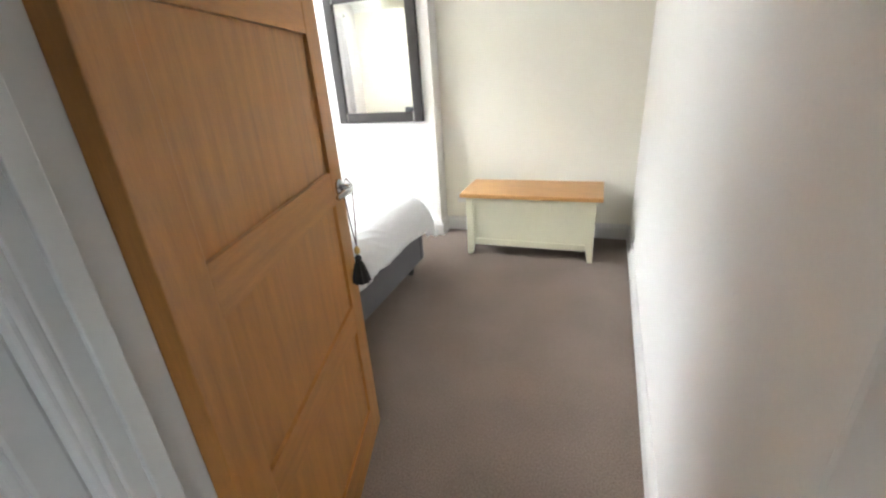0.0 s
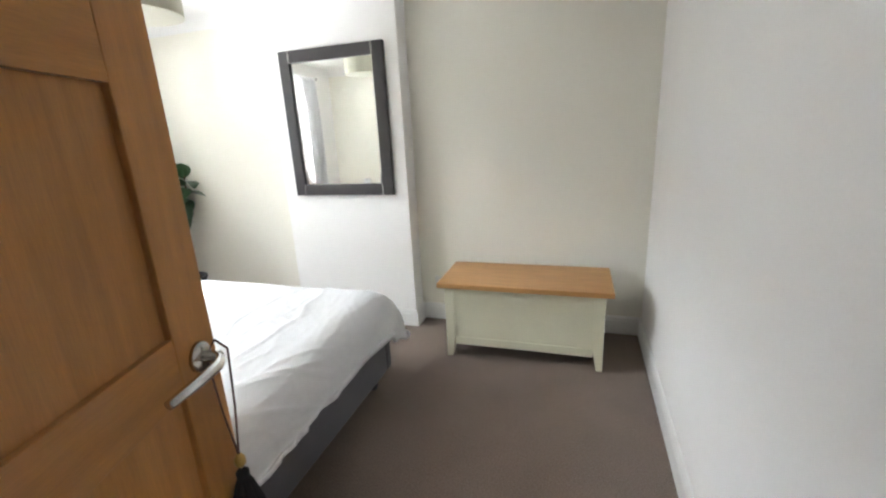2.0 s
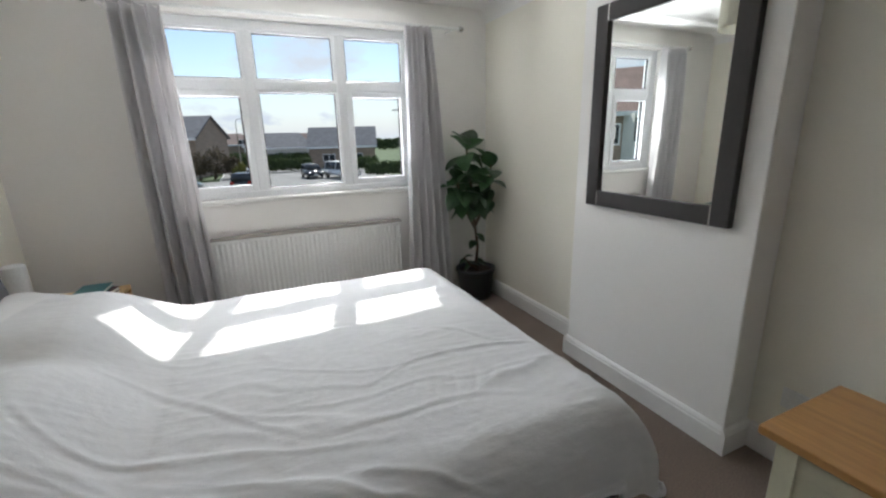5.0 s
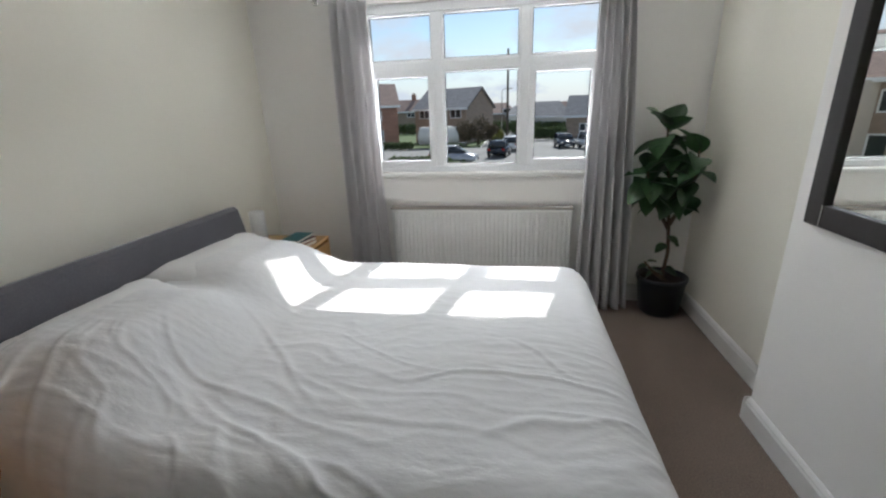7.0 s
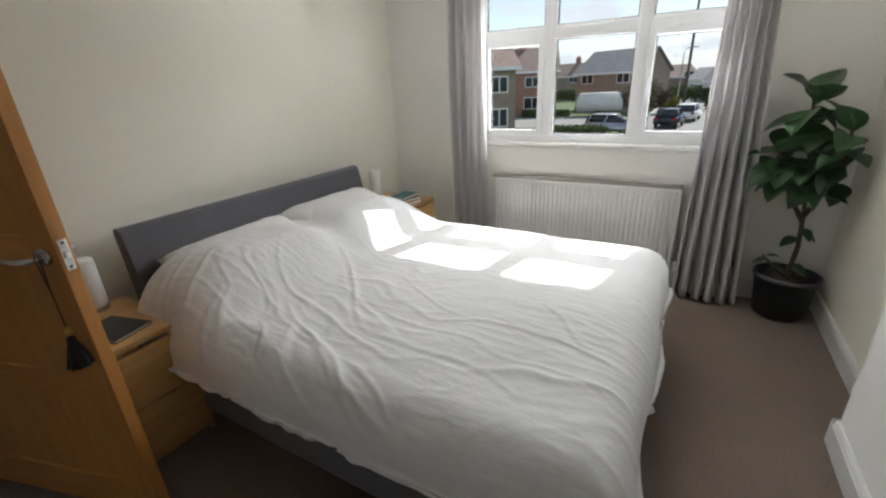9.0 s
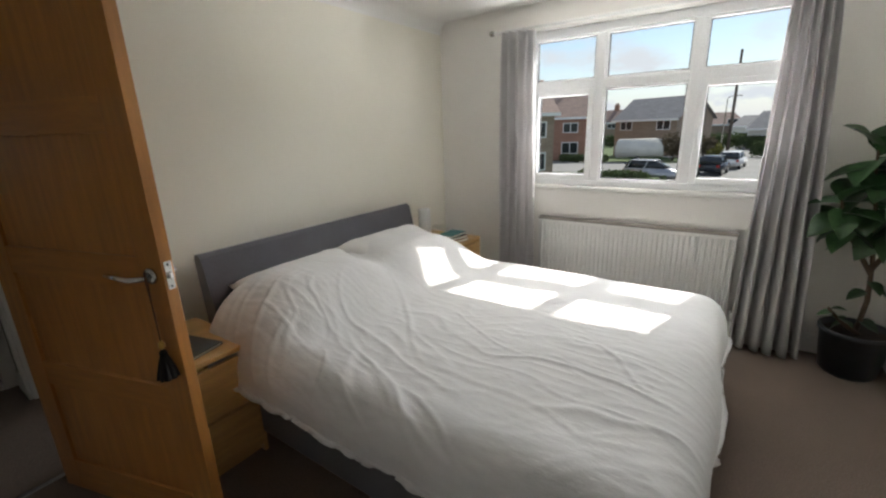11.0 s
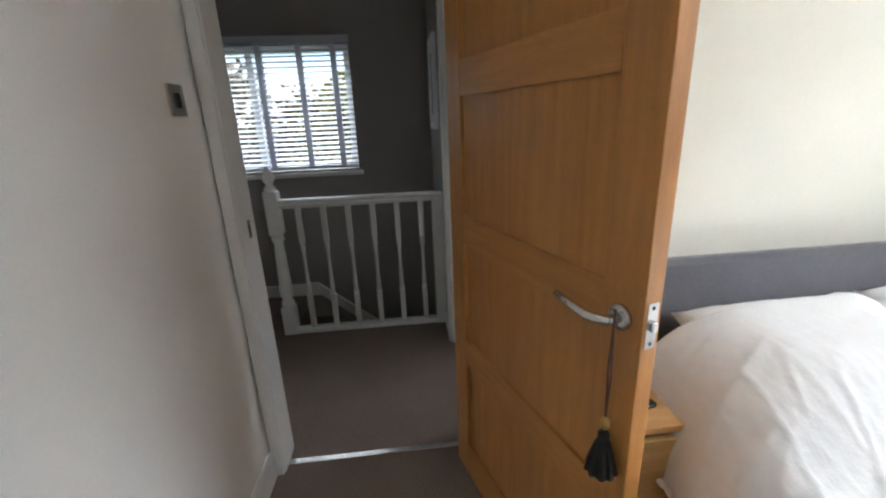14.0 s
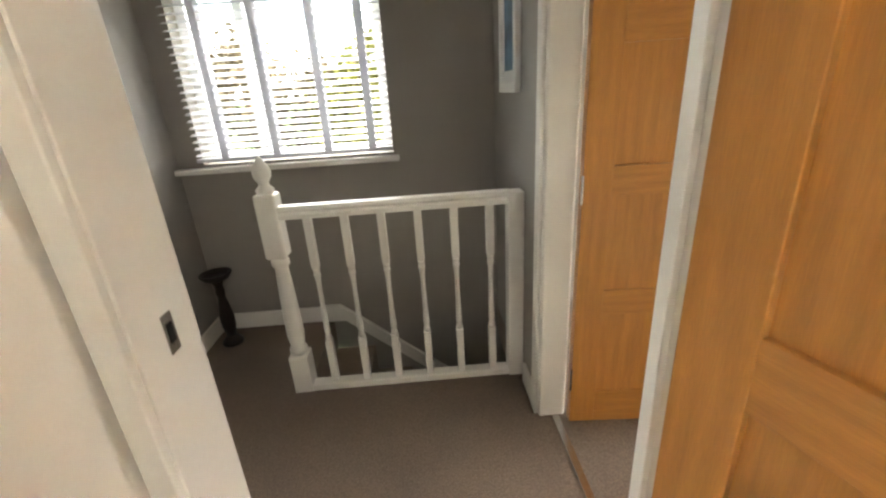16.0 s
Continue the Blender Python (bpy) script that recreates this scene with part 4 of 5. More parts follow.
# ---- the rubber plant ----
plant = thing("potted_plant", "tall rubber plant with glossy dark leaves in a dark pot", "plant", (-1.98, 5.775, 0))
part("pot", spin([(0.115, 0.002), (0.13, 0.02), (0.155, 0.24), (0.165, 0.25), (0.165, 0.275), (0.152, 0.275), (0.148, 0.24), (0.10, 0.23)], 32), M_POT, plant, "dark glazed pot", True)
part("soil", spin([(0.147, 0.22), (0.14, 0.245), (0.05, 0.25)], 24), M_SOIL, plant)
rng = random.Random(21)
STEMS = [
    [(0.0, 0.0, 0.24), (0.02, 0.01, 0.45), (-0.01, 0.0, 0.65), (0.03, -0.04, 0.90), (0.02, -0.08, 1.14), (0.05, -0.10, 1.28)],
    [(-0.01, 0.0, 0.62), (0.06, 0.05, 0.80), (0.11, 0.08, 0.98), (0.15, 0.06, 1.14)],
    [(0.01, 0.0, 0.60), (0.03, -0.09, 0.75), (0.06, -0.17, 0.90), (0.09, -0.20, 1.02)],
    [(0.02, 0.02, 0.24), (0.06, -0.08, 0.32), (0.08, -0.15, 0.40)],
]
for st_pts in STEMS:
    n = len(st_pts)
    part("stem", tube(st_pts, [0.014 - 0.008 * k / (n - 1) for k in range(n)], 8), M_STEM, plant, "", True)


def leaf_mesh(seed):
    """One stiff oval leaf along +y, its midrib sunk, the tip drooping."""
    r = random.Random(seed)
    bm = bmesh.new()
    n, rows = 9, []
    for k in range(n + 1):
        t = k / n
        half = 0.42 * math.sin(math.pi * min(1, t ** 0.85 * 0.97 + 0.03)) ** 0.8 * (1 - 0.25 * t)
        droop = -0.22 * t * t + r.uniform(-0.01, 0.01)
        rows.append([bm.verts.new((s * half, t, droop + 0.12 * abs(s) * half * 3)) for s in (-1, -0.5, 0, 0.5, 1)])
    for a, b in zip(rows, rows[1:]):
        for k in range(4):
            bm.faces.new((a[k], a[k + 1], b[k + 1], b[k]))
    return mesh_of("leaf", bm, M_LEAF, True)


LEAVES = [leaf_mesh(k) for k in range(4)]


def add_leaf(p, az, tilt, size):
    ob = new("leaf", LEAVES[rng.randrange(4)])
    ob.parent = plant
    ob.matrix_basis = Matrix.Translation(p) @ pose(0, 0, 0, 0, 0, az) @ pose(0, 0, 0, tilt, rng.uniform(-25, 25), 0) @ Matrix.Diagonal((size, size, size, 1))


def along(pts, t):
    k = min(int(t * (len(pts) - 1)), len(pts) - 2)
    f = t * (len(pts) - 1) - k
    return Vector(pts[k]).lerp(Vector(pts[k + 1]), f)


for idx, (st_pts, count, lo_t) in enumerate(zip(STEMS, (26, 15, 14, 5), (0.50, 0.40, 0.45, 0.4))):
    for k in range(count):
        t = lo_t + (1 - lo_t) * (k + 0.5) / count
        p = along(st_pts, t)
        az = k * 137.5 + idx * 50 + rng.uniform(-20, 20)
        # leaves turn away from the walls
        away = Vector((math.cos(radians(az + 90)), math.sin(radians(az + 90))))
        if p.y + away.y * 0.17 > 0.17 or p.x + away.x * 0.17 < -0.14:
            az += 180
        top = t > 0.93
        add_leaf(p, az, rng.uniform(25, 60) if top else rng.uniform(-50, 12), rng.uniform(0.15, 0.22) if idx < 3 else rng.uniform(0.07, 0.10))
for z, az in ((0.50, 210), (0.56, 300), (0.53, 20), (0.33, 330)):
    add_leaf((0.01, 0.0, z), az, -20, 0.10)

# ---- outside ----
G = -2.7
M_ROAD = mat("pale_worn_asphalt", (0.20, 0.20, 0.195), 0.9, var=0.12, scale=0.3, fine=12, fvar=0.1, bump=0.1)
M_LAWN = mat("lawn_grass", (0.07, 0.11, 0.035), 0.95, var=0.2, scale=0.6, fine=25, fvar=0.3, bump=0.4, bdist=0.03)
M_BRICK_R = mat("red_brick_wall", (0.34, 0.19, 0.14), 0.9, var=0.12, scale=1.2, fine=14, fvar=0.2, bump=0.2, stretch=(1, 1, 3))
M_BRICK_B = mat("brown_brick_wall", (0.31, 0.24, 0.19), 0.9, var=0.12, scale=1.2, fine=14, fvar=0.2, bump=0.2, stretch=(1, 1, 3))
M_RENDER = mat("white_render", (0.68, 0.67, 0.63), 0.9, var=0.06, scale=1, fine=20, fvar=0.04, bump=0.1)
M_TILE = mat("brown_roof_tile", (0.24, 0.17, 0.145), 0.85, var=0.15, scale=1.2, fine=9, fvar=0.25, bump=0.3, bdist=0.03, stretch=(1, 1, 3))
M_TILE_G = mat("grey_roof_tile", (0.19, 0.19, 0.20), 0.85, var=0.15, scale=1.2, fine=9, fvar=0.25, bump=0.3, bdist=0.03, stretch=(1, 1, 3))
M_PANE = mat("dark_window_pane", (0.03, 0.035, 0.04), 0.08, var=0.1, bump=0.0)
M_HEDGE = mat("hedge_leaf", (0.085, 0.12, 0.045), 0.7, var=0.3, scale=2, fine=12, fvar=0.3, bump=0.0, trans=0.2)
M_YELLOW = mat("yellow_shrub_leaf", (0.15, 0.15, 0.035), 0.7, var=0.3, scale=2, fine=12, fvar=0.3, bump=0.0, trans=0.25)
M_BROWNBUSH = mat("brown_shrub_leaf", (0.10, 0.08, 0.05), 0.8, var=0.3, scale=2, fine=12, fvar=0.3, bump=0.0, trans=0.2)
M_BARK = mat("tree_bark", (0.12, 0.09, 0.06), 0.9, var=0.2, scale=4, fine=30, fvar=0.2, bump=0.4)
M_POLE = mat("weathered_pole_wood", (0.10, 0.08, 0.065), 0.9, var=0.15, scale=3, stretch=(4, 4, 0.5))
M_TYRE = mat("black_tyre", (0.015, 0.015, 0.016), 0.8, bump=0.1)
M_CARGLASS = mat("car_glass", (0.02, 0.025, 0.03), 0.05, var=0.0, bump=0.0)
M_RED = mat("red_tail_lamp", (0.35, 0.02, 0.015), 0.25, bump=0.0)

setting("ground", cube(-2500, 2500, -2500, 2500, G - 0.5, G - 0.02), M_LAWN, "grass and gardens reaching to the horizon", "ground")
setting("road", box(cube(-140, -8, 1.2, 19, G - 0.02, G), -50, -38, -60, 1.2, G - 0.02, G), M_ROAD, "pale worn asphalt street and turning head", "road")
setting("lower_storey", cube(XW - 0.145, XR + 0.2, 2.80, YF + 0.2, G, -0.21), M_BRICK_R, "brick lower storey below the bedroom", "wall")
setting("kerb", box(cube(-140, -50, 1.05, 1.2, G - 0.02, G + 0.10, 0.01), -30, -8, 1.05, 1.2, G - 0.02, G + 0.10, 0.01), M_RENDER, "pale concrete kerb", "kerb")


def out(az, d):
    return (-2.2 - d * math.cos(radians(az)), 4.5 + d * math.sin(radians(az)), G)


def house(label, at, rz, W, D, eave, ridge, m_wall, m_roof, wins, chimney=None, hip=0.0, bay=None):
    """A gabled or half-hipped house: the front faces local -y, the ridge runs along x."""
    h = thing("house", label, "house", at, rz)
    part("wall", box(cube(-W / 2, W / 2, -D / 2, D / 2, 0, eave), -W / 2 - 0.03, W / 2 + 0.03, -D / 2 - 0.03, D / 2 + 0.03, 0, 0.3), m_wall, h)
    if hip == 0:
        gb = prism([(-D / 2, eave), (D / 2, eave), (0, ridge - 0.12)], -W / 2, W / 2)
        gb.transform(Matrix(((0, 1, 0, 0), (1, 0, 0, 0), (0, 0, 1, 0), (0, 0, 0, 1))))
        part("gable", gb, m_wall, h)
    bm, o = bmesh.new(), 0.35
    for zz in (0.0, -0.16):
        a = [bm.verts.new(c) for c in ((-W / 2 - o, -D / 2 - o, eave - 0.1 + zz), (W / 2 + o, -D / 2 - o, eave - 0.1 + zz), (W / 2 + o, D / 2 + o, eave - 0.1 + zz), (-W / 2 - o, D / 2 + o, eave - 0.1 + zz), (-W / 2 - o + hip, 0, ridge + zz), (W / 2 + o - hip, 0, ridge + zz))]
        for f in ((0, 1, 5, 4), (2, 3, 4, 5)) + (((1, 2, 5), (3, 0, 4)) if hip else ()):
            bm.faces.new([a[k] for k in f])
    roof = part("roof", bm, m_roof, h)
    if chimney is not None:
        part("chimney", box(box(cube(chimney - 0.45, chimney + 0.45, -0.3, 0.3, ridge - 1.0, ridge + 1.0, 0.02), chimney - 0.3, chimney - 0.1, -0.1, 0.1, ridge + 1.0, ridge + 1.35), chimney + 0.1, chimney + 0.3, -0.1, 0.1, ridge + 1.0, ridge + 1.35), M_BRICK_R, roof, "brick chimney with pots")
    part("fascia", cube(-W / 2 - o, W / 2 + o, -D / 2 - o - 0.03, -D / 2 - o, eave - 0.32, eave - 0.08), M_PVC, h, "white fascia board")
    for x, z, ww, hh in wins:
        y = -D / 2
        wd = part("window", box(box(box(box(cube(x - ww / 2, x + ww / 2, y - 0.06, y + 0.02, z, z + 0.09), x - ww / 2, x + ww / 2, y - 0.06, y + 0.02, z + hh - 0.09, z + hh), x - ww / 2, x - ww / 2 + 0.09, y - 0.06, y + 0.02, z + 0.09, z + hh - 0.09), x + ww / 2 - 0.09, x + ww / 2, y - 0.06, y + 0.02, z + 0.09, z + hh - 0.09), x - 0.045, x + 0.045, y - 0.06, y + 0.02, z + 0.09, z + hh - 0.09), M_PVC, h, "white framed window")
        part("pane", cube(x - ww / 2 + 0.09, x - 0.045, y - 0.03, y - 0.02, z + 0.09, z + hh - 0.09), M_PANE, wd)
        part("pane", cube(x + 0.045, x + ww / 2 - 0.09, y - 0.03, y - 0.02, z + 0.09, z + hh - 0.09), M_PANE, wd)
    if bay:
        x, ww = bay
        bo = part("bay", prism([(x - ww / 2, -D / 2), (x - ww / 2 + 0.6, -D / 2 - 0.7), (x + ww / 2 - 0.6, -D / 2 - 0.7), (x + ww / 2, -D / 2)], 0, 1), M_RENDER, h, "white two-storey bay")
        for v in bo.data.vertices:
            x_, y_, z_ = v.co
            v.co = (x_, z_, y_ * eave * 0.96)
        for z in (0.9, 3.5):
            part("bay_window", cube(x - ww / 2 + 0.66, x + ww / 2 - 0.66, -D / 2 - 0.73, -D / 2 - 0.69, z, z + 1.25), M_PANE, h)
    return h


STD = [(-2.6, 3.3, 1.8, 1.2), (2.6, 3.3, 1.8, 1.2), (-2.6, 0.8, 2.0, 1.4), (2.6, 0.8, 2.0, 1.4)]
BAYED = STD + [(-4.7, 3.3, 1.4, 1.2), (4.7, 3.3, 1.4, 1.2), (-4.7, 0.8, 1.4, 1.4), (4.7, 0.8, 1.4, 1.4)]
# facing: rz = -90 turns the front towards +x, to the viewer
house("red brick semi with a brown tiled roof and white windows", out(-21.5, 56), 112, 11, 7.5, 5.2, 7.9, M_BRICK_R, M_TILE, STD, 1.5)
house("brown brick gabled house with a grey roof", out(-7.6, 62), 66, 8.6, 8, 4.7, 7.4, M_BRICK_B, M_TILE_G, STD, None, 0.0)
house("low bungalow with a dark hipped roof", out(4.2, 78), 90, 8.5, 7, 3.0, 5.4, M_RENDER, M_TILE_G, [(-2, 0.9, 1.8, 1.1), (2, 0.9, 1.8, 1.1)], None, 1.8)
house("distant bungalow with a white fascia", out(1.6, 95), 90, 7, 7, 3.2, 5.0, M_RENDER, M_TILE_G, [(-1.6, 1.0, 1.8, 1.1), (1.6, 1.0, 1.8, 1.1)], None, 1.8)
house("grey roofed house behind parked cars", out(11.8, 66), 75, 9.5, 7.5, 3.1, 5.9, M_BRICK_B, M_TILE_G, [(-2, 0.9, 1.8, 1.1), (2, 0.9, 1.8, 1.1)], None, 0.0)
house("white rendered house with a dark steep roof", out(27.0, 46), 62, 8.5, 7.5, 4.2, 6.9, M_RENDER, M_TILE_G, [(-2.6, 3.0, 1.4, 1.1), (-0.2, 3.0, 1.4, 1.1), (2.4, 3.0, 1.4, 1.1), (-2.4, 0.8, 1.8, 1.3), (2, 0.8, 1.8, 1.3)], 2.0)
house("brown brick semi with white bays across the street", out(-33, 34), 130, 12, 8, 5.2, 7.9, M_BRICK_B, M_TILE, BAYED, 4.0, 0.0, (0.0, 3.2))
house("brick semi with white bay and tile hanging", out(-52, 26), 142, 12, 8, 5.2, 7.9, M_BRICK_B, M_TILE, BAYED, -4.0, 0.0, (0.0, 3.2))
house("pale bungalow among far houses", out(8.0, 100), 85, 9, 7, 3.0, 5.6, M_RENDER, M_TILE, [(-2, 0.9, 1.8, 1.1), (2, 0.9, 1.8, 1.1)], None, 2.0)
house("far house with a brown roof", out(-14, 96), 80, 10, 7, 4.6, 7.0, M_BRICK_B, M_TILE, STD[:2], 2.0, 0.0)
house("far semi with a brown roof", out(-24, 100), 110, 12, 7, 4.8, 7.4, M_BRICK_R, M_TILE, STD[:2], 2.0, 0.0)
house("far brick house by the lamp posts", out(-2.2, 100), 95, 9, 7, 3.6, 5.8, M_BRICK_B, M_TILE, STD[:2], None, 2.0)


def car(label, at, rz, m_paint, L=4.0, Wd=1.72, Ht=1.48, van=False):
    """A parked car along local x, its nose at +x."""
    c = thing("car", label, "car", at, rz, "parked cars")
    lo = [(-L / 2, 0.35), (-L / 2, 0.80), (-L / 2 + 0.08, 0.92), (L / 2 - 1.0, 0.95), (L / 2 - 0.25, 0.78), (L / 2, 0.60), (L / 2, 0.30)]
    body = prism(lo, -Wd / 2, Wd / 2)
    bmesh.ops.bevel(body, geom=body.edges[:], offset=0.07, segments=2, affect="EDGES")
    part("body", body, m_paint, c, "", True)
    back = -L / 2 + 0.06 if not van else -L / 2 + 0.03
    cab = prism([(back, 0.90), (back + 0.22, Ht - 0.08), (back + 0.45, Ht), (L / 2 - 1.9, Ht), (L / 2 - 1.55, Ht - 0.08), (L / 2 - 0.85, 0.92)], -Wd / 2 + 0.08, Wd / 2 - 0.08)
    for v in cab.verts:
        if v.co.z > Ht - 0.2:
            v.co.y *= 0.84
    bmesh.ops.bevel(cab, geom=cab.edges[:], offset=0.05, segments=2, affect="EDGES")
    part("cabin", cab, M_CARGLASS, c, "dark glazed cabin", True)
    part("roof", cube(back + 0.40, L / 2 - 1.65, -Wd / 2 * 0.78, Wd / 2 * 0.78, Ht - 0.03, Ht + 0.025, 0.03), m_paint, c, "", True)
    for x in (back + 0.42, L / 2 - 2.15):
        for s in (-1, 1):
            part("pillar", tube([(x - 0.16, s * (Wd / 2 - 0.08), 0.9), (x + 0.05, s * (Wd / 2 - 0.17), Ht - 0.03)], 0.045, 6), m_paint, c)
    for x in (-L / 2 + 0.75, L / 2 - 0.80):
        for s in (-1, 1):
            wh = part("wheel", spin([(0.20, -0.10), (0.31, -0.09), (0.32, 0), (0.31, 0.09), (0.20, 0.10)], 20, pose(x, s * (Wd / 2 - 0.10), 0.32, 90)), M_TYRE, c, "black tyre")
            part("rim", spin([(0.20, -0.105), (0.19, 0.105)], 16, pose(x, s * (Wd / 2 - 0.10), 0.32, 90)), M_STEEL, wh)
    for s in (-1, 1):
        part("tail_lamp", cube(-L / 2 - 0.01, -L / 2 + 0.06, s * (Wd / 2 - 0.2) - 0.12, s * (Wd / 2 - 0.2) + 0.12, 0.68, 0.86, 0.02), M_RED, c, "red tail lamp")
        part("headlamp", cube(L / 2 - 0.14, L / 2 - 0.02, s * (Wd / 2 - 0.25) - 0.16, s * (Wd / 2 - 0.25) + 0.16, 0.60, 0.72, 0.02), M_CHROME, c, "clear headlamp")
    part("number_plate", cube(L / 2 - 0.005, L / 2 + 0.012, -0.26, 0.26, 0.36, 0.47), M_PLASTIC, c)
    return c


P_SILVER = mat("silver_car_paint", (0.42, 0.43, 0.45), 0.25, metal=0.6, var=0.02, bump=0.0)
P_DARK = mat("dark_blue_car_paint", (0.02, 0.025, 0.035), 0.2, var=0.02, bump=0.0)
P_WHITE = mat("white_car_paint", (0.72, 0.73, 0.74), 0.25, var=0.02, bump=0.0)
car("silver hatchback parked by the hedge", (-34.0, 0.0, G), 78, P_SILVER, 3.9)
car("dark hatchback parked in the street", (-39.8, 3.6, G), 172, P_DARK)
car("white car parked behind a dark hatchback", (-45.8, 4.8, G), 172, P_WHITE, 4.2)
car("dark car parked beside a white van", (-48.0, 10.4, G), 5, P_DARK)
car("white people carrier parked in the street", (-45.5, 13.2, G), 25, P_WHITE, 4.5, 1.8, 1.75, True)

cv = thing("caravan", "white touring caravan parked on a drive", "caravan", (-51.5, -4.2, G), 100)
cb = prism([(-2.4, 0.5), (-2.5, 1.6), (-2.2, 2.45), (1.9, 2.5), (2.4, 1.7), (2.5, 0.6)], -1.1, 1.1)
bmesh.ops.bevel(cb, geom=cb.edges[:], offset=0.12, segments=3, affect="EDGES")
part("body", cb, M_RENDER, cv, "", True)
for x in (-1.4, 0.8):
    part("window", cube(x - 0.5, x + 0.5, 1.09, 1.12, 1.35, 1.95, 0.02), M_PANE, cv)
for s in (-1, 1):
    part("wheel", spin([(0.2, -0.09), (0.31, -0.08), (0.31, 0.08), (0.2, 0.09)], 18, pose(-0.1, s * 1.0, 0.31, 90)), M_TYRE, cv)
part("hitch", tube([(2.45, 0, 0.5), (3.5, 0, 0.45)], 0.05), M_STEEL, cv)
part("jockey_wheel", tube([(3.2, 0, 0.02), (3.2, 0, 0.6)], 0.04), M_STEEL, cv)

# poles
tp = thing("telegraph_pole", "tall weathered wooden telegraph pole", "telegraph pole", out(-0.4, 50))
part("pole", tube([(0, 0, 0), (0, 0, 10.8)], [0.16, 0.11], 12), M_POLE, tp, "", True)
part("step_bolt", tube([(-0.22, 0, 8.6), (0.22, 0, 8.6)], 0.02, 6), M_STEEL, tp)
part("crossbar", cube(-0.4, 0.4, -0.05, 0.05, 6.5, 6.6, 0.01), M_POLE, tp)


def street_lamp(label, at, rz, high, reach):
    s = thing("street_lamp", label, "street lamp", at, rz, "street lamps")
    pts = [(0, 0, 0), (0, 0, high - 0.5)] + [(reach * (1 - math.cos(a)) * 0.6, 0, high - 0.5 + 0.5 * math.sin(a)) for a in (0.4, 0.8, 1.2, 1.57)] + [(reach, 0, high + 0.02)]
    part("post", tube(pts, [0.08, 0.055] + [0.04] * (len(pts) - 2), 10), M_STEEL, s, "", True)
    part("lantern", cube(reach - 0.1, reach + 0.45, -0.11, 0.11, high - 0.07, high + 0.06, 0.03), M_STEEL, s)


street_lamp("grey steel street lamp with a curved arm", out(-1.2, 60), 100, 7.0, 1.0)
street_lamp("grey steel street lamp by the white house", out(22.3, 36), -100, 6.4, 1.6)


def leaves(name, label, category, boxes, count, size, material, seed, trunk=None):
    """A clump of many small leaves in soft-edged ellipsoids (x, y, z, rx, ry, rz)."""
    r = random.Random(seed)
    verts, faces = [], []
    for k in range(count):
        cx, cy, cz, rx, ry, rz_ = boxes[r.randrange(len(boxes))]
        while True:
            u = Vector((r.uniform(-1, 1), r.uniform(-1, 1), r.uniform(-1, 1)))
            if u.length < 1:
                break
        u *= (0.55 + 0.45 * r.random()) / max(u.length, 0.3) * (0.8 + 0.35 * noise.noise(u * 3 + Vector((seed, 0, 0))))
        p = Vector((cx + u.x * rx, cy + u.y * ry, max(cz + u.z * rz_, 0.03)))
        m = Euler((r.uniform(0, 6.3), r.uniform(0, 6.3), r.uniform(0, 6.3))).to_matrix()
        s = size * r.uniform(0.6, 1.4)
        base = len(verts)
        for c in ((-0.5, 0, 0), (0, -0.8, 0.1), (0.5, 0, 0), (0, 0.9, 0.1)):
            verts.append(p + m @ (Vector(c) * s))
        faces.append((base, base + 1, base + 2, base + 3))
    me = bpy.data.meshes.new("foliage")
    me.from_pydata(verts, [], faces)
    me.materials.append(material)
    return me


def bush(name, label, category, at, boxes, count, size, material, seed, trunk=None):
    t = thing(name, label, category, at)
    ob = new("foliage", leaves(name, label, category, boxes, count, size, material, seed))
    ob.parent = t
    if trunk:
        for pts in trunk:
            part("branch", tube(pts, [0.05 + 0.10 * (1 - k / (len(pts) - 1)) for k in range(len(pts))], 8), M_BARK, t, "", True)
    return t


def hedge_row(x, y, lx, ly, h):
    n = max(2, int(max(lx, ly) / 0.4))
    return [(x + lx * (k / (n - 1) - 0.5), y + ly * (k / (n - 1) - 0.5), h * 0.5, 0.6, 0.6, h * 0.55) for k in range(n)]


bush("hedge", "clipped green garden hedge before the parked car", "hedge", (-31.3, -2.3, G), hedge_row(0, 0, 0.5, 4.2, 1.0), 3060, 0.13, M_HEDGE, 1)
bush("hedge", "low green hedge before the brick houses", "hedge", (-48.8, -9.6, G), hedge_row(0, 0, 0.5, 5, 1.0), 3060, 0.14, M_HEDGE, 2)
bush("shrub", "large brown leafless-looking shrub by the house", "shrub", (-54, 0.4, G), [(0, -1.6, 1.7, 1.6, 1.6, 1.7), (0, 0.4, 1.9, 1.5, 1.8, 1.9), (0, 2.0, 1.4, 1.2, 1.2, 1.4)], 3600, 0.14, M_BROWNBUSH, 3, [[(0, 0, 0), (0, 0.3, 1.2), (0.2, 0.6, 2.4)], [(0, -1.4, 0), (0, -1.6, 2.2)]])
bush("shrub", "yellow-green shrub beside the street", "shrub", (-51.5, 3.4, G), [(0, 0, 1.0, 0.6, 0.6, 1.1), (0, -0.6, 0.7, 0.6, 0.5, 0.8)], 1200, 0.13, M_YELLOW, 4)
bush("hedge", "dark green hedge along the far pavement", "hedge", (-60, 9.2, G), hedge_row(0, 0, 0.5, 5, 1.9), 3740, 0.17, M_HEDGE, 5)
bush("hedge", "tall green hedge by the white house", "hedge", (-44, 18.6, G), hedge_row(0, 0, 2, 5, 1.8), 4080, 0.15, M_HEDGE, 6)
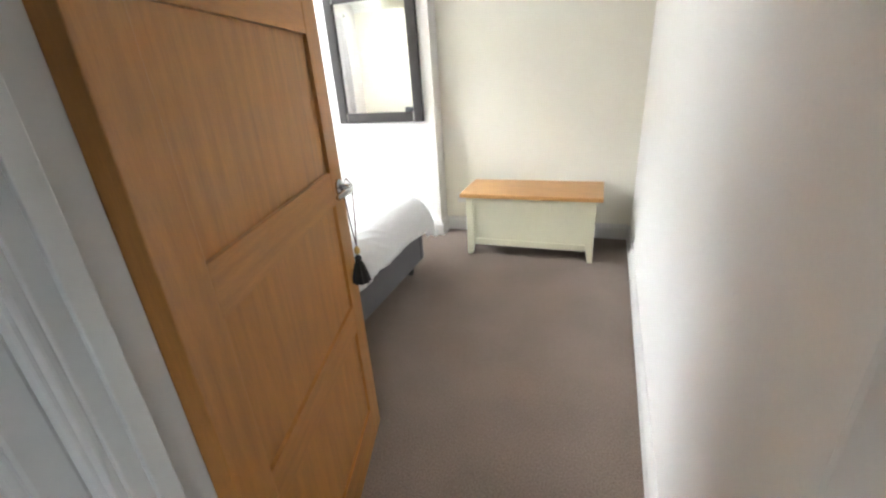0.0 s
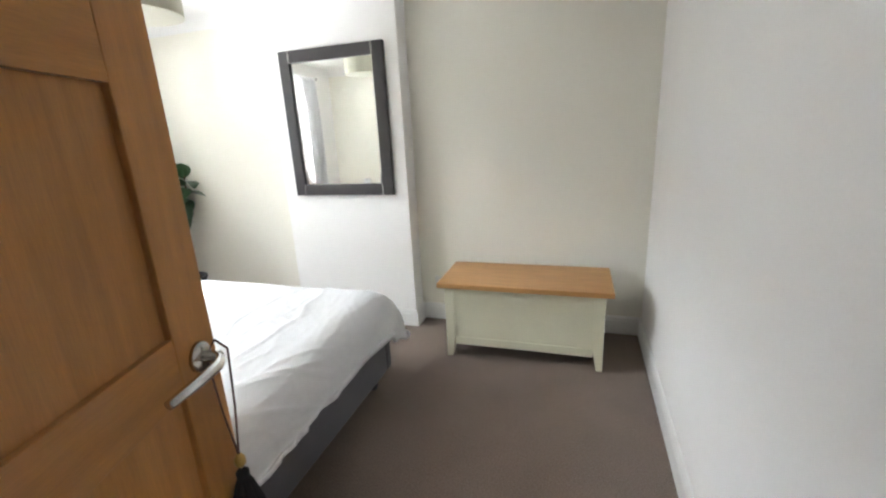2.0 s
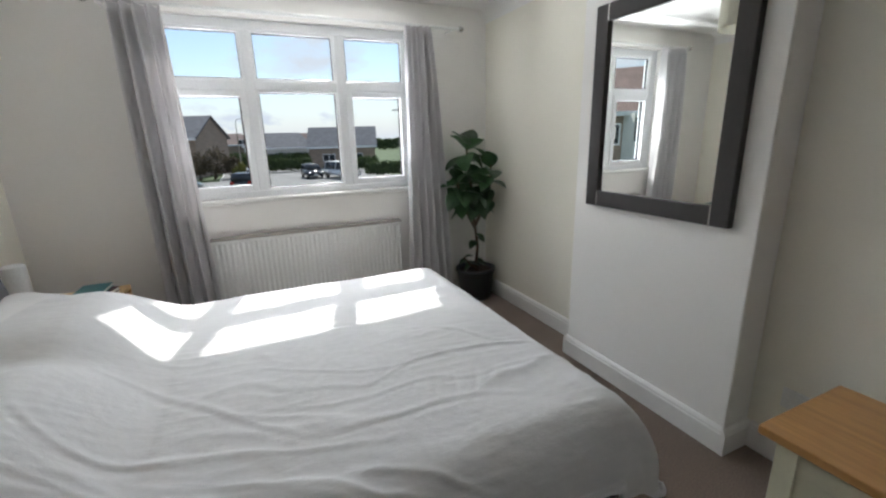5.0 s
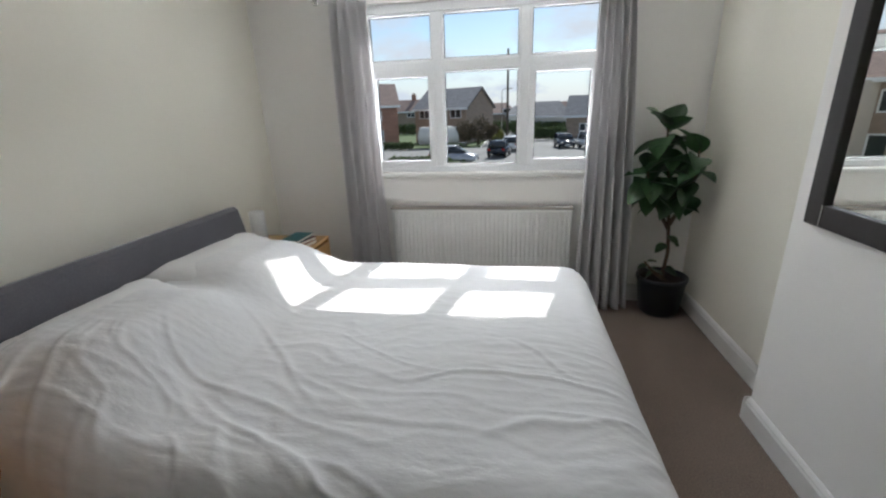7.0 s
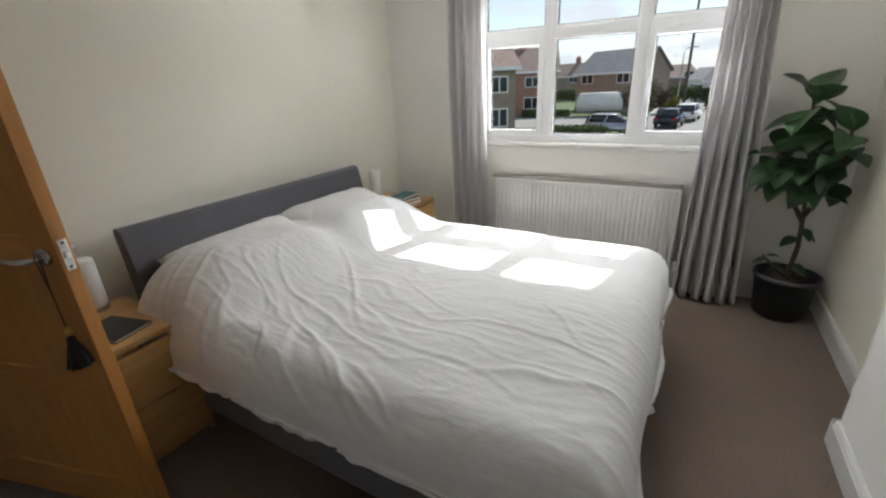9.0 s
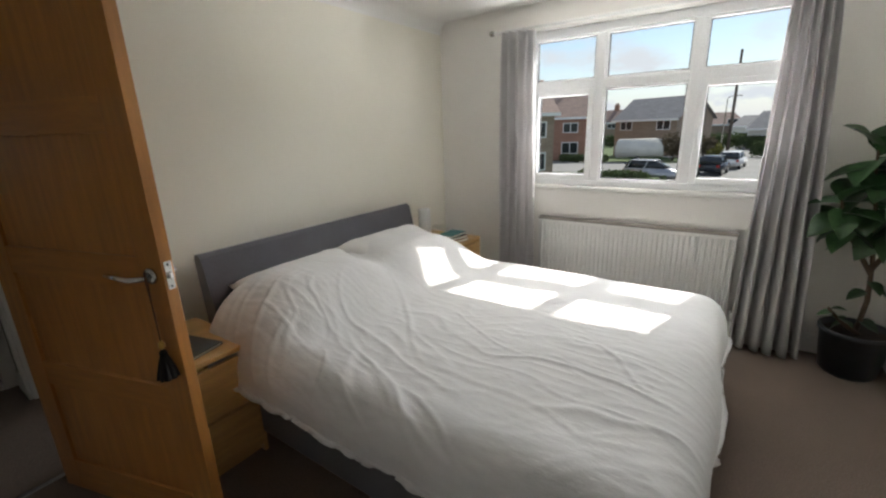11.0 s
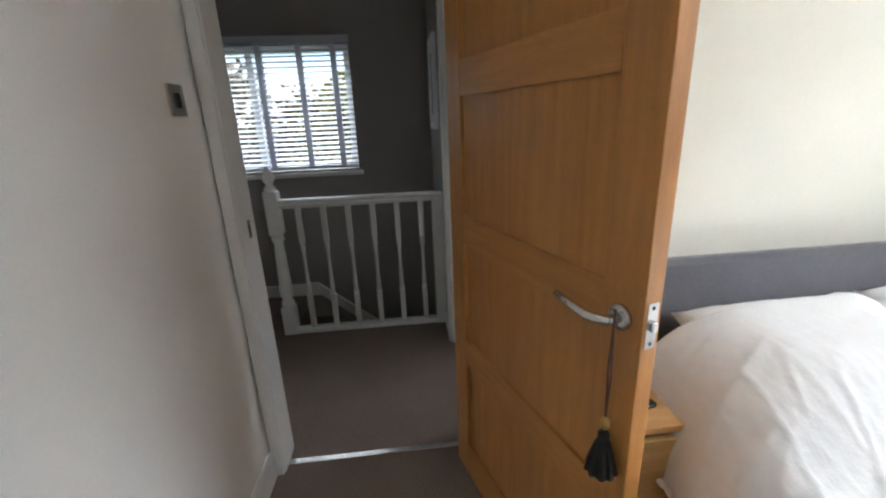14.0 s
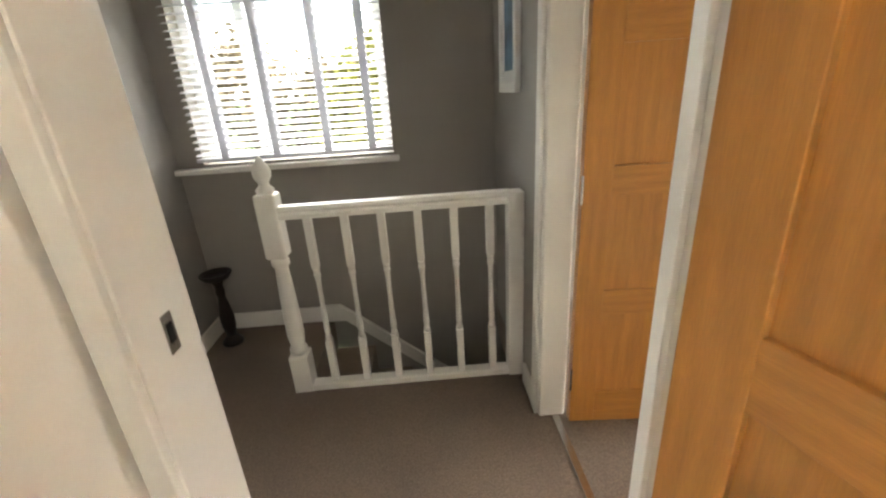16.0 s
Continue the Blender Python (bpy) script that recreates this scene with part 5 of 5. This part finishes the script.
bush("hedge", "rounded hedge behind the white van", "hedge", (-55, 17.5, G), hedge_row(0, 0, 1, 4, 2.0), 3060, 0.16, M_HEDGE, 7)
bush("hedge", "far line of dark garden shrubs", "hedge", (-76, 14, G), hedge_row(0, 0, 0, 22, 2.2), 5100, 0.25, M_HEDGE, 8)
bush("hedge", "far line of garden hedging behind the roofs", "hedge", (-84, -6, G), hedge_row(0, 0, 0, 26, 2.4), 5100, 0.25, M_HEDGE, 11)
bush("hedge", "distant tree line closing the horizon", "hedge", (-150, 0, G), hedge_row(0, 0, 0, 170, 4.2), 9000, 0.9, M_HEDGE, 13)
bush("tree", "sunlit garden tree with yellow-green leaves behind the house", "tree", (1.9, -4.0, G), [(0.4, 0, 3.4, 0.9, 0.9, 1.5), (-0.3, -0.2, 4.4, 1.0, 0.9, 1.0), (0.6, 0.4, 2.3, 0.6, 0.6, 0.8)], 2600, 0.10, M_YELLOW, 9, [[(0, 0, 0), (0.1, 0, 1.8), (0.3, 0.1, 3.4), (0.2, 0, 4.6)], [(0.1, 0, 1.8), (-0.4, -0.2, 3.2), (-0.5, -0.2, 4.4)], [(0.2, 0, 2.4), (0.9, 0.2, 3.6)]])
bush("shrub", "tall brown twiggy shrub in the back garden", "shrub", (3.6, -5.0, G), [(0, 0, 2.4, 1.3, 0.8, 2.2), (-0.8, 0.2, 3.6, 1.0, 0.8, 1.6), (0.6, 0, 4.2, 1.0, 0.8, 1.4)], 3600, 0.09, M_BROWNBUSH, 12, [[(0, 0, 0), (0, 0, 2.0), (-0.5, 0, 4.4)], [(0.2, 0, 0), (0.6, 0, 2.4), (0.7, 0, 5.0)]])
bush("tree", "dark evergreen tree in the back garden", "tree", (-0.2, -4.6, G), [(0, 0, 2.6, 1.1, 1.0, 1.6), (0.1, 0, 4.4, 0.9, 0.9, 1.3)], 3200, 0.10, M_HEDGE, 10, [[(0, 0, 0), (0, 0, 2.5), (0.1, 0, 5.2)]])
setting("garden_fence", cube(-12, 12, -9.1, -9.0, G, G + 1.8), M_POLE, "weathered wooden garden fence", "fence")
